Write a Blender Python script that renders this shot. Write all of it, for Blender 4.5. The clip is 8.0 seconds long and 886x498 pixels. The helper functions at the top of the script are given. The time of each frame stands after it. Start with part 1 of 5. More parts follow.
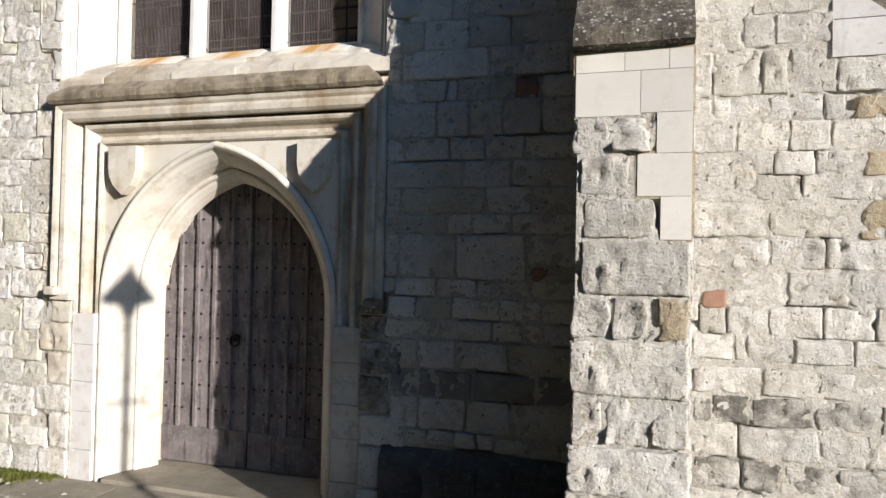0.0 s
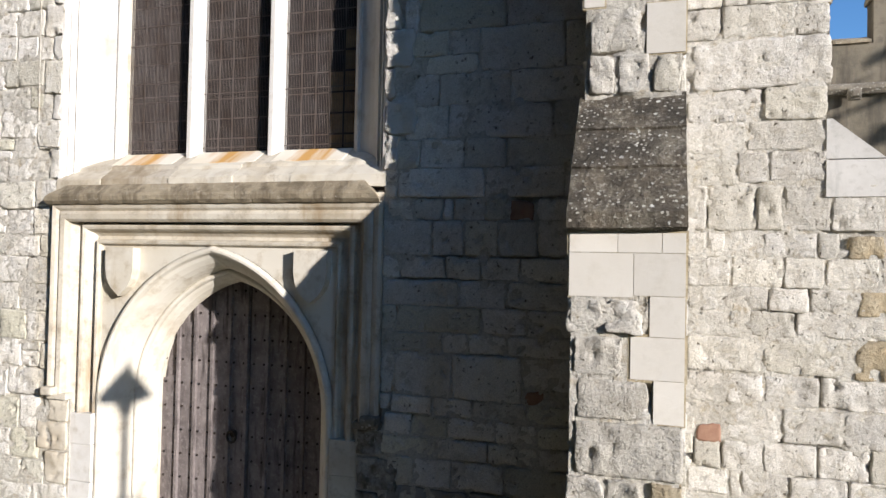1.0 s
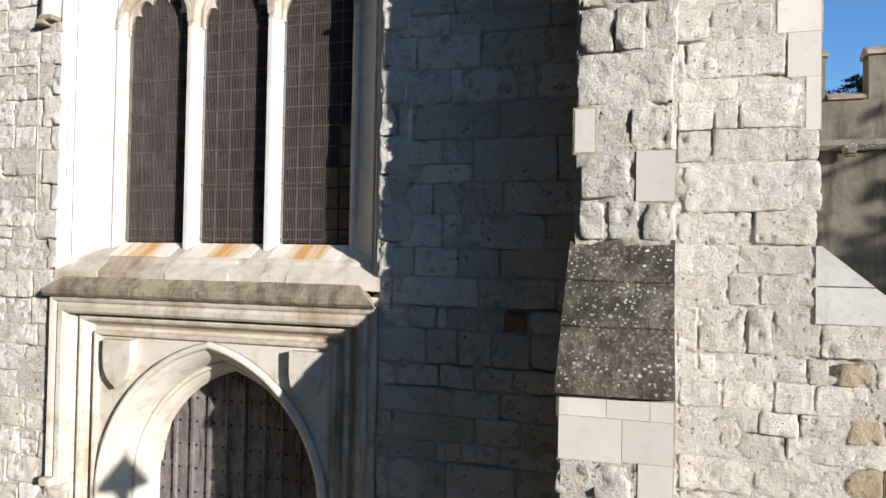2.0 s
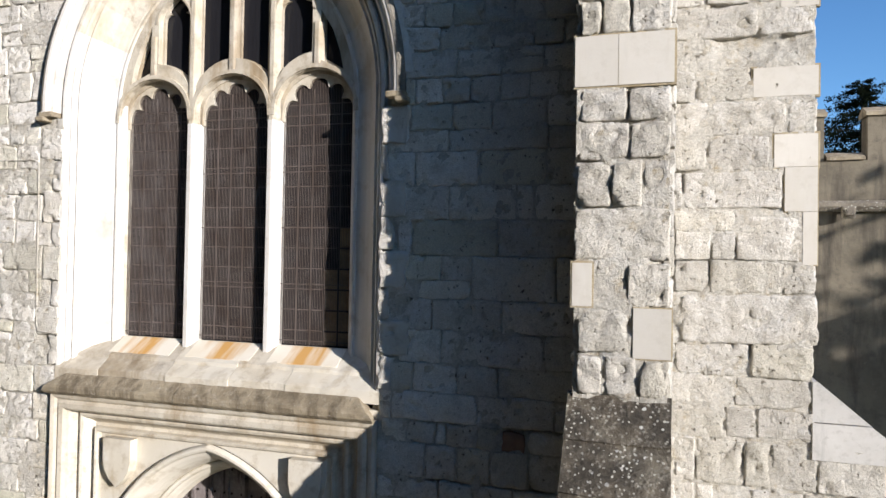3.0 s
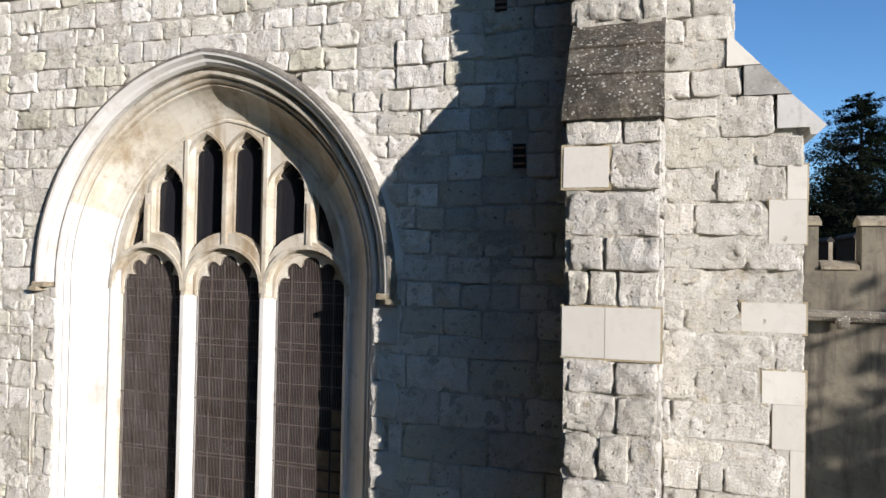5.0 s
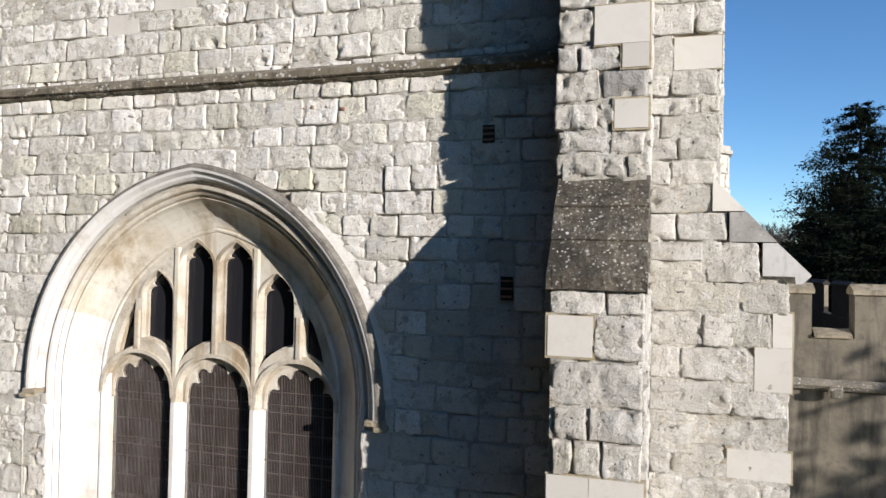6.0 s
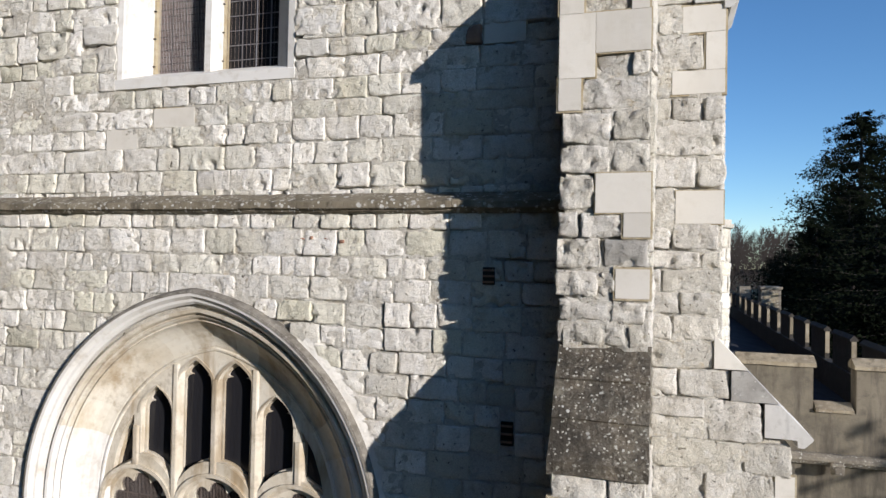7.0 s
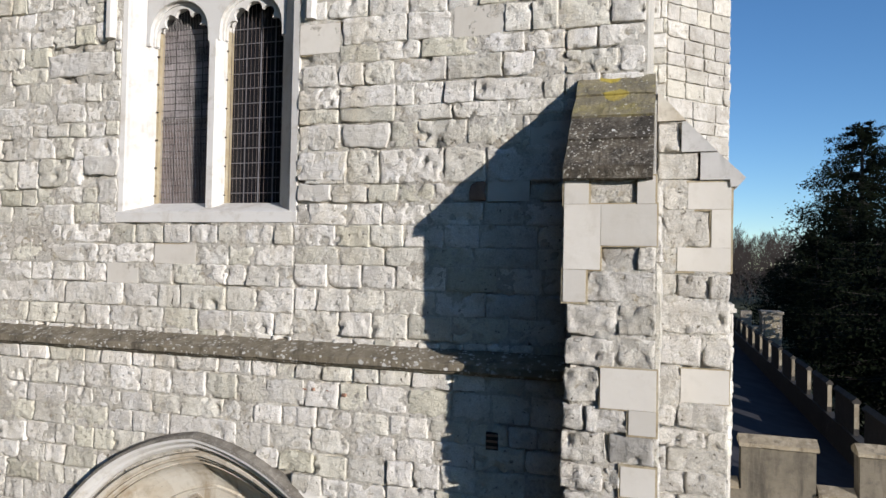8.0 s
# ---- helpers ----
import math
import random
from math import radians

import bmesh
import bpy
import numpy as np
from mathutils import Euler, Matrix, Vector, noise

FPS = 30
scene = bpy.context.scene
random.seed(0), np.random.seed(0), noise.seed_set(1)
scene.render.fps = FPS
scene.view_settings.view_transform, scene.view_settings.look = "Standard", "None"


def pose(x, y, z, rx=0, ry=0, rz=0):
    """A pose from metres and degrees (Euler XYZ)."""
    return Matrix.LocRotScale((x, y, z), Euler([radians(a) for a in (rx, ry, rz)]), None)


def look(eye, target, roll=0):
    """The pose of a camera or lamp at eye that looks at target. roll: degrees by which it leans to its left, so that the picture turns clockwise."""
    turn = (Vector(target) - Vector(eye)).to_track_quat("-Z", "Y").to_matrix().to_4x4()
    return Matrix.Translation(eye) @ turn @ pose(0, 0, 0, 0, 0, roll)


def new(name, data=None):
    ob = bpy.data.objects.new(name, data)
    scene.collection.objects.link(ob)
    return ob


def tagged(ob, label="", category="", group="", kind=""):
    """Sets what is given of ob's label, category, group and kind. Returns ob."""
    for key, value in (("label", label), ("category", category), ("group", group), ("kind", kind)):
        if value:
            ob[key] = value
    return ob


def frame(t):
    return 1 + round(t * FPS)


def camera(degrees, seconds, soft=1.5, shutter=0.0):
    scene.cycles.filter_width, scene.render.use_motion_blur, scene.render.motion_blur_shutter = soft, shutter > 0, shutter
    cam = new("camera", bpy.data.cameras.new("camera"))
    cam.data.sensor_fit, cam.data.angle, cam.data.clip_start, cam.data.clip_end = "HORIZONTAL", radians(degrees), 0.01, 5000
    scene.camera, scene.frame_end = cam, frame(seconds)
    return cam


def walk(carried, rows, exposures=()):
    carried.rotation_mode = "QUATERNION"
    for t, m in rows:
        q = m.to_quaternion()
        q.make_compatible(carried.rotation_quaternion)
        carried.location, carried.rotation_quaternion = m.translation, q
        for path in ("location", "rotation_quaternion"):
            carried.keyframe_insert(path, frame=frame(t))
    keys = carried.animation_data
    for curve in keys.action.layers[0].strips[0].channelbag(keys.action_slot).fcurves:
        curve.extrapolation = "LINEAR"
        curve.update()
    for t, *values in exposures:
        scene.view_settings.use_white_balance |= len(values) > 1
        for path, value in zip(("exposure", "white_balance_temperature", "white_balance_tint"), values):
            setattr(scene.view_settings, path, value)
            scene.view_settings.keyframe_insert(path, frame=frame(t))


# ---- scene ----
# seconds, x, y, z, yaw, pitch, lean
cam = camera(65.0, 8.0)
ROWS = [
    (0, 3.306, -4.527, 1.885, 17.42, 1.04, 1.18),
    (0.5, 3.300, -4.533, 2.290, 17.44, 1.12, 1.19),
    (1, 3.324, -4.549, 2.686, 17.40, 1.18, 1.19),
    (2.5, 3.377, -4.606, 3.841, 17.47, 0.98, 1.03),
    (3, 3.379, -4.620, 4.255, 17.49, 0.99, 1.03),
    (3.5, 3.382, -4.628, 4.621, 17.50, 0.99, 1.07),
    (4, 3.378, -4.634, 4.916, 17.50, 1.04, 1.10),
    (5.5, 3.474, -4.647, 6.131, 17.49, 1.03, 1.12),
    (6, 3.503, -4.649, 6.582, 17.49, 1.07, 1.14),
    (6.5, 3.508, -4.636, 7.040, 17.51, 1.05, 1.15),
    (7, 3.486, -4.643, 7.557, 17.53, 1.10, 1.14),
    (7.5, 3.472, -4.642, 8.126, 17.54, 1.08, 1.16),
    (8, 3.444, -4.643, 8.673, 17.56, 1.13, 1.17),
]
walk(cam, [(t, pose(x, y, z, 90 + pitch, 0, yaw) @ pose(0, 0, 0, 0, 0, lean)) for t, x, y, z, yaw, pitch, lean in ROWS],
     [(0, .42), (2.5, .40), (4, .34), (5.5, .29), (8, .05)])

# ---- world, sun, exposure ----
SUN_TO = Vector((0.854, -0.514, 0.232)).normalized()      # from the wall towards the sun
world = bpy.data.worlds.new("world")
scene.world = world
world.use_nodes = True
wn = world.node_tree.nodes
sky = wn.new("ShaderNodeTexSky")
sky.sky_type = "NISHITA"
sky.sun_disc = False
sky.sun_elevation = math.asin(SUN_TO.z)
sky.sun_rotation = math.atan2(SUN_TO.x, SUN_TO.y)
sky.air_density, sky.dust_density, sky.ozone_density = 0.8, 0.0, 3.0
wn["Background"].inputs[1].default_value = 0.170
deeper = wn.new("ShaderNodeHueSaturation")
deeper.inputs["Hue"].default_value = 0.503
deeper.inputs["Saturation"].default_value = 1.12
world.node_tree.links.new(sky.outputs[0], deeper.inputs["Color"])
world.node_tree.links.new(deeper.outputs[0], wn["Background"].inputs[0])
sun = new("sun", bpy.data.lights.new("sun", "SUN"))
sun.data.energy, sun.data.angle, sun.data.color = 5.9, radians(0.55), (1.0, 0.94, 0.905)
sun.matrix_world = look(SUN_TO * 60, (0, 0, 0))


# ---- materials ----
def mat(name, base, rough=0.85, second=None, scale=3.0, third=None, fine=40.0, bump=0.5, dist=0.01, vary=0.0,
        island=False, spots=None, metal=0.0, spec=0.3, contrast=(0.35, 0.65), tint=None, stain=None, pits=0.0, smear=None, more=None):
    """A stone-like surface: base and second colour mixed by large noise, third by finer blotches, piece-to-piece variation, relief."""
    m = bpy.data.materials.new(name)
    m.use_nodes = True
    nt = m.node_tree
    N, L = nt.nodes, nt.links
    bs = N["Principled BSDF"]
    bs.inputs["Roughness"].default_value = rough
    bs.inputs["Metallic"].default_value = metal
    bs.inputs["Specular IOR Level"].default_value = spec
    geo = N.new("ShaderNodeNewGeometry")
    if island:
        rnd = geo.outputs["Random Per Island"]
    else:
        rnd = N.new("ShaderNodeObjectInfo").outputs["Random"]
    off = N.new("ShaderNodeVectorMath")
    off.operation = "MULTIPLY_ADD"
    L.new(rnd, off.inputs[0])
    off.inputs[1].default_value = (17.0, 31.0, 23.0) if vary else (0, 0, 0)
    L.new(geo.outputs["Position"], off.inputs[2])

    def noise_tex(sc, detail=6, rgh=0.6):
        n = N.new("ShaderNodeTexNoise")
        n.inputs["Scale"].default_value, n.inputs["Detail"].default_value, n.inputs["Roughness"].default_value = sc, detail, rgh
        L.new(off.outputs[0], n.inputs["Vector"])
        return n.outputs["Fac"]

    def ramp(src, lo, hi):
        r = N.new("ShaderNodeMapRange")
        r.inputs[1].default_value, r.inputs[2].default_value = lo, hi
        L.new(src, r.inputs[0])
        return r.outputs[0]

    def mix(a, b, f, mode="MIX"):
        x = N.new("ShaderNodeMix")
        x.data_type, x.blend_type = "RGBA", mode
        for v, i in ((a, 6), (b, 7)):
            if hasattr(v, "links"):
                L.new(v, x.inputs[i])
            else:
                x.inputs[i].default_value = (*v, 1)
        if hasattr(f, "links"):
            L.new(f, x.inputs[0])
        else:
            x.inputs[0].default_value = f
        return x.outputs[2]

    col = base
    big = noise_tex(scale)
    if second:
        col = mix(col, second, ramp(big, *contrast))
    if third:
        col = mix(col, third, ramp(noise_tex(scale * 4.3, 8, 0.7), 0.52, 0.72))
    if tint:
        amount = N.new("ShaderNodeMath")
        amount.operation = "POWER"
        L.new(rnd, amount.inputs[0])
        amount.inputs[1].default_value = 3.0
        col = mix(col, tint, amount.outputs[0])
    if vary:
        hsv = N.new("ShaderNodeHueSaturation")
        if hasattr(col, "links"):
            L.new(col, hsv.inputs["Color"])
        r = N.new("ShaderNodeMapRange")
        r.inputs[3].default_value, r.inputs[4].default_value = 1 - vary, 1 + vary * 0.7
        wn_ = N.new("ShaderNodeTexWhiteNoise")
        wn_.noise_dimensions = "1D"
        L.new(rnd, wn_.inputs["W"])
        L.new(wn_.outputs["Value"], r.inputs[0])
        L.new(r.outputs[0], hsv.inputs["Value"])
        col = hsv.outputs[0]
    if stain:
        raw = []
        for sc, det in ((stain[1], 5), (stain[1] * 4.5, 9)):
            n = N.new("ShaderNodeTexNoise")
            n.inputs["Scale"].default_value, n.inputs["Detail"].default_value, n.inputs["Roughness"].default_value = sc, det, .68
            L.new(geo.outputs["Position"], n.inputs["Vector"])
            raw.append(n.outputs["Fac"])
        col = mix(col, stain[0], ramp(raw[0], .525, .82))
        col = mix(col, stain[0], ramp(raw[1], .53, .82))
        col = mix(col, stain[2], ramp(raw[1], .40, .22))
    if smear:
        flow = N.new("ShaderNodeMapping")
        flow.inputs["Scale"].default_value = (1.0, 1.0, 0.16)
        L.new(geo.outputs["Position"], flow.inputs["Vector"])
        n = N.new("ShaderNodeTexNoise")
        n.inputs["Scale"].default_value, n.inputs["Detail"].default_value, n.inputs["Roughness"].default_value = smear[1], 7, .65
        L.new(flow.outputs[0], n.inputs["Vector"])
        col = mix(col, smear[0], ramp(n.outputs["Fac"], smear[2], smear[2] + .16))
    for spots in [s for s in (spots, more) if s]:
        v = N.new("ShaderNodeTexVoronoi")
        v.inputs["Scale"].default_value = spots[1]
        L.new(off.outputs[0], v.inputs["Vector"])
        wob = N.new("ShaderNodeMath")
        wob.operation = "ADD"
        L.new(v.outputs["Distance"], wob.inputs[0])
        wo = N.new("ShaderNodeMapRange")
        wo.inputs[1].default_value, wo.inputs[2].default_value, wo.inputs[3].default_value, wo.inputs[4].default_value = .3, .7, 0, .3
        L.new(noise_tex(spots[1] * 1.6, 4), wo.inputs[0])
        L.new(wo.outputs[0], wob.inputs[1])
        dot = ramp(wob.outputs[0], spots[2] + 0.06, spots[2])
        patch = N.new("ShaderNodeMath")
        patch.operation = "MULTIPLY"
        L.new(dot, patch.inputs[0])
        L.new(ramp(noise_tex(spots[1] * 0.13, 4), 0.34, 0.56), patch.inputs[1])
        col = mix(col, spots[0], patch.outputs[0])
    grain = noise_tex(fine, 10, 0.72)
    col = mix(col, (0.12, 0.11, 0.10), ramp(grain, 0.40, 0.15), "MIX") if bump > 0.25 else col
    if hasattr(col, "links"):
        L.new(col, bs.inputs["Base Color"])
    else:
        bs.inputs["Base Color"].default_value = (*col, 1)
    line = None
    if pits:
        line = ramp(noise_tex(pits * .6, 5, .6), .63, .715)
        col = mix(col, (0.20, 0.17, 0.125), line, "MIX")
        speck = N.new("ShaderNodeMapRange")
        speck.inputs[1].default_value, speck.inputs[2].default_value, speck.inputs[3].default_value, speck.inputs[4].default_value = .36, .62, .76, 1.145
        L.new(noise_tex(pits * 1.9, 9, .78), speck.inputs[0])
        tone = N.new("ShaderNodeHueSaturation")
        L.new(speck.outputs[0], tone.inputs["Value"])
        L.new(col, tone.inputs["Color"])
        col = tone.outputs[0]
        L.new(col, bs.inputs["Base Color"])
    relief = N.new("ShaderNodeMath")
    relief.operation = "MULTIPLY_ADD"
    L.new(noise_tex(fine * 0.22, 6, 0.6), relief.inputs[0])
    relief.inputs[1].default_value = 2.0
    L.new(grain, relief.inputs[2])
    if pits:
        hewn = N.new("ShaderNodeMath")
        hewn.operation = "MULTIPLY_ADD"
        L.new(noise_tex(fine * 0.5, 9, 0.72), hewn.inputs[0])
        hewn.inputs[1].default_value = 0.45
        L.new(relief.outputs[0], hewn.inputs[2])
        relief = hewn
    if line:
        cut = N.new("ShaderNodeMath")
        cut.operation = "MULTIPLY_ADD"
        L.new(line, cut.inputs[0])
        cut.inputs[1].default_value = -1.8
        L.new(relief.outputs[0], cut.inputs[2])
        relief = cut
    b = N.new("ShaderNodeBump")
    b.inputs["Strength"].default_value, b.inputs["Distance"].default_value = bump, dist
    L.new(relief.outputs[0], b.inputs["Height"])
    L.new(b.outputs[0], bs.inputs["Normal"])
    return m


RAG = dict(second=(0.59, 0.548, 0.474), third=(0.51, 0.467, 0.395), scale=5.0, fine=64.0, bump=1.0, dist=0.0095, vary=0.17,
           pits=58.0, spots=((0.20, 0.175, 0.135), 24.0, 0.09), tint=(0.57, 0.53, 0.44), stain=((0.27, 0.245, 0.20), 1.1, (0.675, 0.65, 0.60)))
ragstone = mat("ragstone", (0.645, 0.614, 0.556), **RAG)
grey_ragstone = mat("grey_ragstone", (0.53, 0.50, 0.45), **dict(RAG, second=(0.45, 0.415, 0.355), third=(0.36, 0.325, 0.27)))
WHITE = dict(RAG, dist=0.0085, second=(0.735, 0.692, 0.61), third=(0.635, 0.585, 0.50), tint=(0.62, 0.59, 0.47), stain=((0.40, 0.362, 0.29), 0.9, (0.755, 0.728, 0.665)), bump=1.0, smear=((0.55, 0.485, 0.36), 1.7, 0.575))
white_ragstone = mat("white_ragstone", (0.79, 0.762, 0.71), **WHITE)
ragstone_mass = mat("ragstone_mass", (0.79, 0.762, 0.71), island=True, **WHITE)
black_lichen_stone = mat("black_lichened_stone", (0.49, 0.455, 0.395), second=(0.15, 0.135, 0.11), scale=4.5, contrast=(0.44, 0.60), third=(0.36, 0.33, 0.285), fine=50, bump=1.0, dist=0.014,
                         vary=0.12, pits=30.0, spots=((0.52, 0.50, 0.46), 34.0, 0.22))
dark_stone = mat("weathered_stone", (0.261, 0.245, 0.217), second=(0.34, 0.324, 0.292), scale=8, fine=40, bump=0.8, dist=0.016, vary=0.15)
ochre_stone = mat("ochre_stone", (0.435, 0.348, 0.221), second=(0.474, 0.403, 0.284), scale=9, fine=60, bump=1.0, dist=0.012, pits=40.0, vary=0.12)
brick_red = mat("brick_red", (0.24, 0.125, 0.085), second=(0.33, 0.20, 0.135), scale=12, fine=60, bump=0.4, dist=0.006, vary=0.1)
mortar = mat("lime_mortar", (0.60, 0.57, 0.505), second=(0.51, 0.475, 0.405), scale=3, third=(0.42, 0.345, 0.23), fine=70, bump=1.0, dist=0.010, pits=30.0, stain=((0.29, 0.262, 0.215), 0.9, (0.585, 0.56, 0.505)))
ashlar = mat("new_ashlar", (0.635, 0.60, 0.535), second=(0.595, 0.555, 0.485), scale=2, third=(0.55, 0.51, 0.44), fine=60, bump=0.25, dist=0.004, vary=0.11, rough=0.8, smear=((0.51, 0.47, 0.395), 2.2, 0.55))
slate_ashlar = mat("grey_ashlar", (0.42, 0.402, 0.37), second=(0.27, 0.255, 0.23), scale=4, third=(0.174, 0.166, 0.15), fine=50, bump=0.4, dist=0.008, vary=0.25, rough=0.85, smear=((0.126, 0.118, 0.107), 5.0, 0.53), spots=((0.49, 0.474, 0.435), 40.0, 0.26))
sawn_grey = mat("sawn_grey_stone", (0.58, 0.56, 0.525), second=(0.50, 0.48, 0.445), scale=5, third=(0.42, 0.40, 0.365), fine=60, bump=0.25, dist=0.004, vary=0.1, smear=((0.30, 0.29, 0.27), 4.0, 0.55))
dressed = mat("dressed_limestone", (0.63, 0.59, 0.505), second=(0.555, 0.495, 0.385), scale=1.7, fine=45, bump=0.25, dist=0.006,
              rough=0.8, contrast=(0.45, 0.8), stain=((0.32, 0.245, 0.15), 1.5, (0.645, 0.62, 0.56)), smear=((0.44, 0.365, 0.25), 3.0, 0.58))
limewashed = mat("limewashed_limestone", (0.649, 0.630, 0.592), second=(0.597, 0.569, 0.517), scale=2.0, fine=45, bump=0.25, dist=0.006, rough=0.8, contrast=(0.45, 0.8),
                 stain=((0.404, 0.352, 0.282), 1.5, (0.658, 0.644, 0.611)), smear=((0.498, 0.451, 0.376), 3.0, 0.60))
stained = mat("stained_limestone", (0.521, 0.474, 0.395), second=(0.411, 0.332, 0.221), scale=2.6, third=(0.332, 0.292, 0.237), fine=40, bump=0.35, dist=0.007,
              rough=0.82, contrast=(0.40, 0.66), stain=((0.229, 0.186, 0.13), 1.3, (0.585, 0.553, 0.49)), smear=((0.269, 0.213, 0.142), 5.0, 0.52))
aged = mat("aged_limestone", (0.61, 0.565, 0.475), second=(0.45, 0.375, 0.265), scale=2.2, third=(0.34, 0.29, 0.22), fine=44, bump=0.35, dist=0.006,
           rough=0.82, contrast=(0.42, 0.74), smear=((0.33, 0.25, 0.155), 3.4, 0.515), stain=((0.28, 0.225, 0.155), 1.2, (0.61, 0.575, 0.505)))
drip_mat = mat("weathered_drip_stone", (0.36, 0.305, 0.215), second=(0.25, 0.205, 0.14), scale=5, third=(0.41, 0.365, 0.29), fine=42, bump=0.8, dist=0.012,
               spots=((0.47, 0.45, 0.40), 40.0, 0.18), smear=((0.155, 0.125, 0.085), 7.0, 0.5))
string_mat = mat("lichened_string_stone", (0.25, 0.215, 0.155), second=(0.16, 0.135, 0.095), scale=4, third=(0.34, 0.305, 0.24), fine=42, bump=0.8, dist=0.012,
                 spots=((0.56, 0.54, 0.49), 26.0, 0.36), more=((0.60, 0.59, 0.55), 11.0, 0.30), smear=((0.10, 0.085, 0.062), 8.0, 0.51))
hood_top_mat = mat("blackened_limestone", (0.13, 0.115, 0.095), second=(0.24, 0.22, 0.185), scale=9, third=(0.34, 0.32, 0.28), fine=40, bump=0.8, dist=0.012)
bedding = mat("tan_pointing", (0.36, 0.29, 0.175), second=(0.45, 0.39, 0.28), scale=7, third=(0.27, 0.21, 0.13), fine=60, bump=0.8, dist=0.008)
white_mortar = mat("fresh_lime_mortar", (0.632, 0.608, 0.561), second=(0.553, 0.521, 0.458), scale=5, fine=30, bump=0.9, dist=0.014)
weathered = mat("lichened_slab", (0.155, 0.128, 0.092), second=(0.06, 0.05, 0.038), scale=9, third=(0.38, 0.35, 0.29), fine=44, bump=1.0, dist=0.016,
                spots=((0.50, 0.48, 0.41), 38.0, 0.36), more=((0.66, 0.65, 0.60), 14.0, 0.21), smear=((0.055, 0.047, 0.036), 4.0, 0.47), stain=((0.26, 0.235, 0.18), 3.0, (0.10, 0.085, 0.06)))
golden = mat("yellow_lichened_slab", (0.27, 0.235, 0.15), second=(0.16, 0.14, 0.10), scale=5, third=(0.36, 0.31, 0.15), fine=44, bump=1.0, dist=0.014,
             stain=((0.40, 0.33, 0.09), 1.7, (0.30, 0.27, 0.20)), spots=((0.55, 0.53, 0.45), 30.0, 0.28), more=((0.56, 0.42, 0.02), 4.0, 0.42))
hoodstone = mat("weathered_limestone", (0.245, 0.217, 0.17), second=(0.15, 0.13, 0.103), scale=6, third=(0.332, 0.292, 0.229), fine=42, bump=0.8, dist=0.012,
                spots=((0.49, 0.474, 0.419), 24.0, 0.36))
oak = mat("old_oak", (0.225, 0.196, 0.188), second=(0.14, 0.12, 0.115), scale=7, third=(0.29, 0.262, 0.25), fine=30, bump=0.5, dist=0.006, vary=0.12, rough=0.85, spec=0.12, smear=((0.07, 0.06, 0.058), 16.0, 0.52))
damp_stone = mat("damp_stone", (0.14, 0.132, 0.118), second=(0.07, 0.068, 0.062), scale=5, third=(0.20, 0.19, 0.17), fine=40, bump=0.9, dist=0.014, vary=0.2, rough=0.7)
iron = mat("black_iron", (0.02, 0.019, 0.018), second=(0.05, 0.035, 0.028), scale=20, fine=80, bump=0.3, dist=0.002, rough=0.55, metal=0.6)
wire_mat = mat("rusty_wire", (0.185, 0.158, 0.145), second=(0.115, 0.088, 0.074), scale=6, fine=80, bump=0.1, dist=0.001, rough=0.6, metal=0.2)
pale_wire = mat("pale_wire", (0.40, 0.38, 0.37), second=(0.27, 0.25, 0.24), scale=6, fine=80, bump=0.1, dist=0.001, rough=0.6)
lead = mat("lead_sheet", (0.042, 0.042, 0.048), second=(0.06, 0.06, 0.066), scale=2, fine=20, bump=0.2, dist=0.004, rough=0.95, spec=0.05)
render_wall = mat("grey_rendered_wall", (0.217, 0.187, 0.139), second=(0.152, 0.131, 0.096), scale=1.3, third=(0.100, 0.087, 0.068), fine=30, bump=0.6, dist=0.01, smear=((0.074, 0.064, 0.050), 3.5, 0.50), stain=((0.087, 0.077, 0.059), 1.6, (0.217, 0.196, 0.157)))
# near-black: the shade on the parapet's inner face is put into the colour
parapet_mat = mat("shade_darkened_stone", (0.05, 0.044, 0.037), second=(0.036, 0.032, 0.028), scale=1.6, third=(0.075, 0.067, 0.055), fine=26, bump=0.5, dist=0.01)
moss_mat = mat("moss", (0.12, 0.15, 0.022), second=(0.19, 0.19, 0.04), scale=6, third=(0.07, 0.09, 0.02), fine=60, bump=0.9, dist=0.02)
boarding_mat = mat("pinkish_board", (0.169, 0.121, 0.109), second=(0.105, 0.073, 0.065), scale=4, third=(0.226, 0.177, 0.165), fine=30, bump=0.1, smear=((0.073, 0.048, 0.044), 9.0, 0.52))
pale_lead = mat("pale_lead", (0.24, 0.235, 0.25), second=(0.15, 0.145, 0.16), scale=9, fine=60, bump=0.1, dist=0.001, rough=0.6)
grass_mat = mat("grass", (0.05, 0.058, 0.024), second=(0.085, 0.082, 0.038), scale=1.5, third=(0.08, 0.068, 0.04), fine=40, bump=0.9, dist=0.03)
paving = mat("stone_paving", (0.36, 0.32, 0.25), second=(0.27, 0.235, 0.18), scale=3, third=(0.2, 0.19, 0.12), fine=35, bump=0.5, dist=0.008, vary=0.1)
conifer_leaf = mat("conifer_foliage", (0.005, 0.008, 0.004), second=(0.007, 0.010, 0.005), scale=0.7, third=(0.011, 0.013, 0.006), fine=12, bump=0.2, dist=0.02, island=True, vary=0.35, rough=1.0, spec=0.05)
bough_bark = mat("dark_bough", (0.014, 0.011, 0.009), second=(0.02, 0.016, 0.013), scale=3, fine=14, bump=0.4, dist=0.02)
flint = mat("flint_work", (0.34, 0.28, 0.17), second=(0.12, 0.10, 0.08), scale=9, third=(0.62, 0.58, 0.48), fine=30, bump=0.6, dist=0.01, spots=((0.75, 0.73, 0.68), 9.0, 0.3))
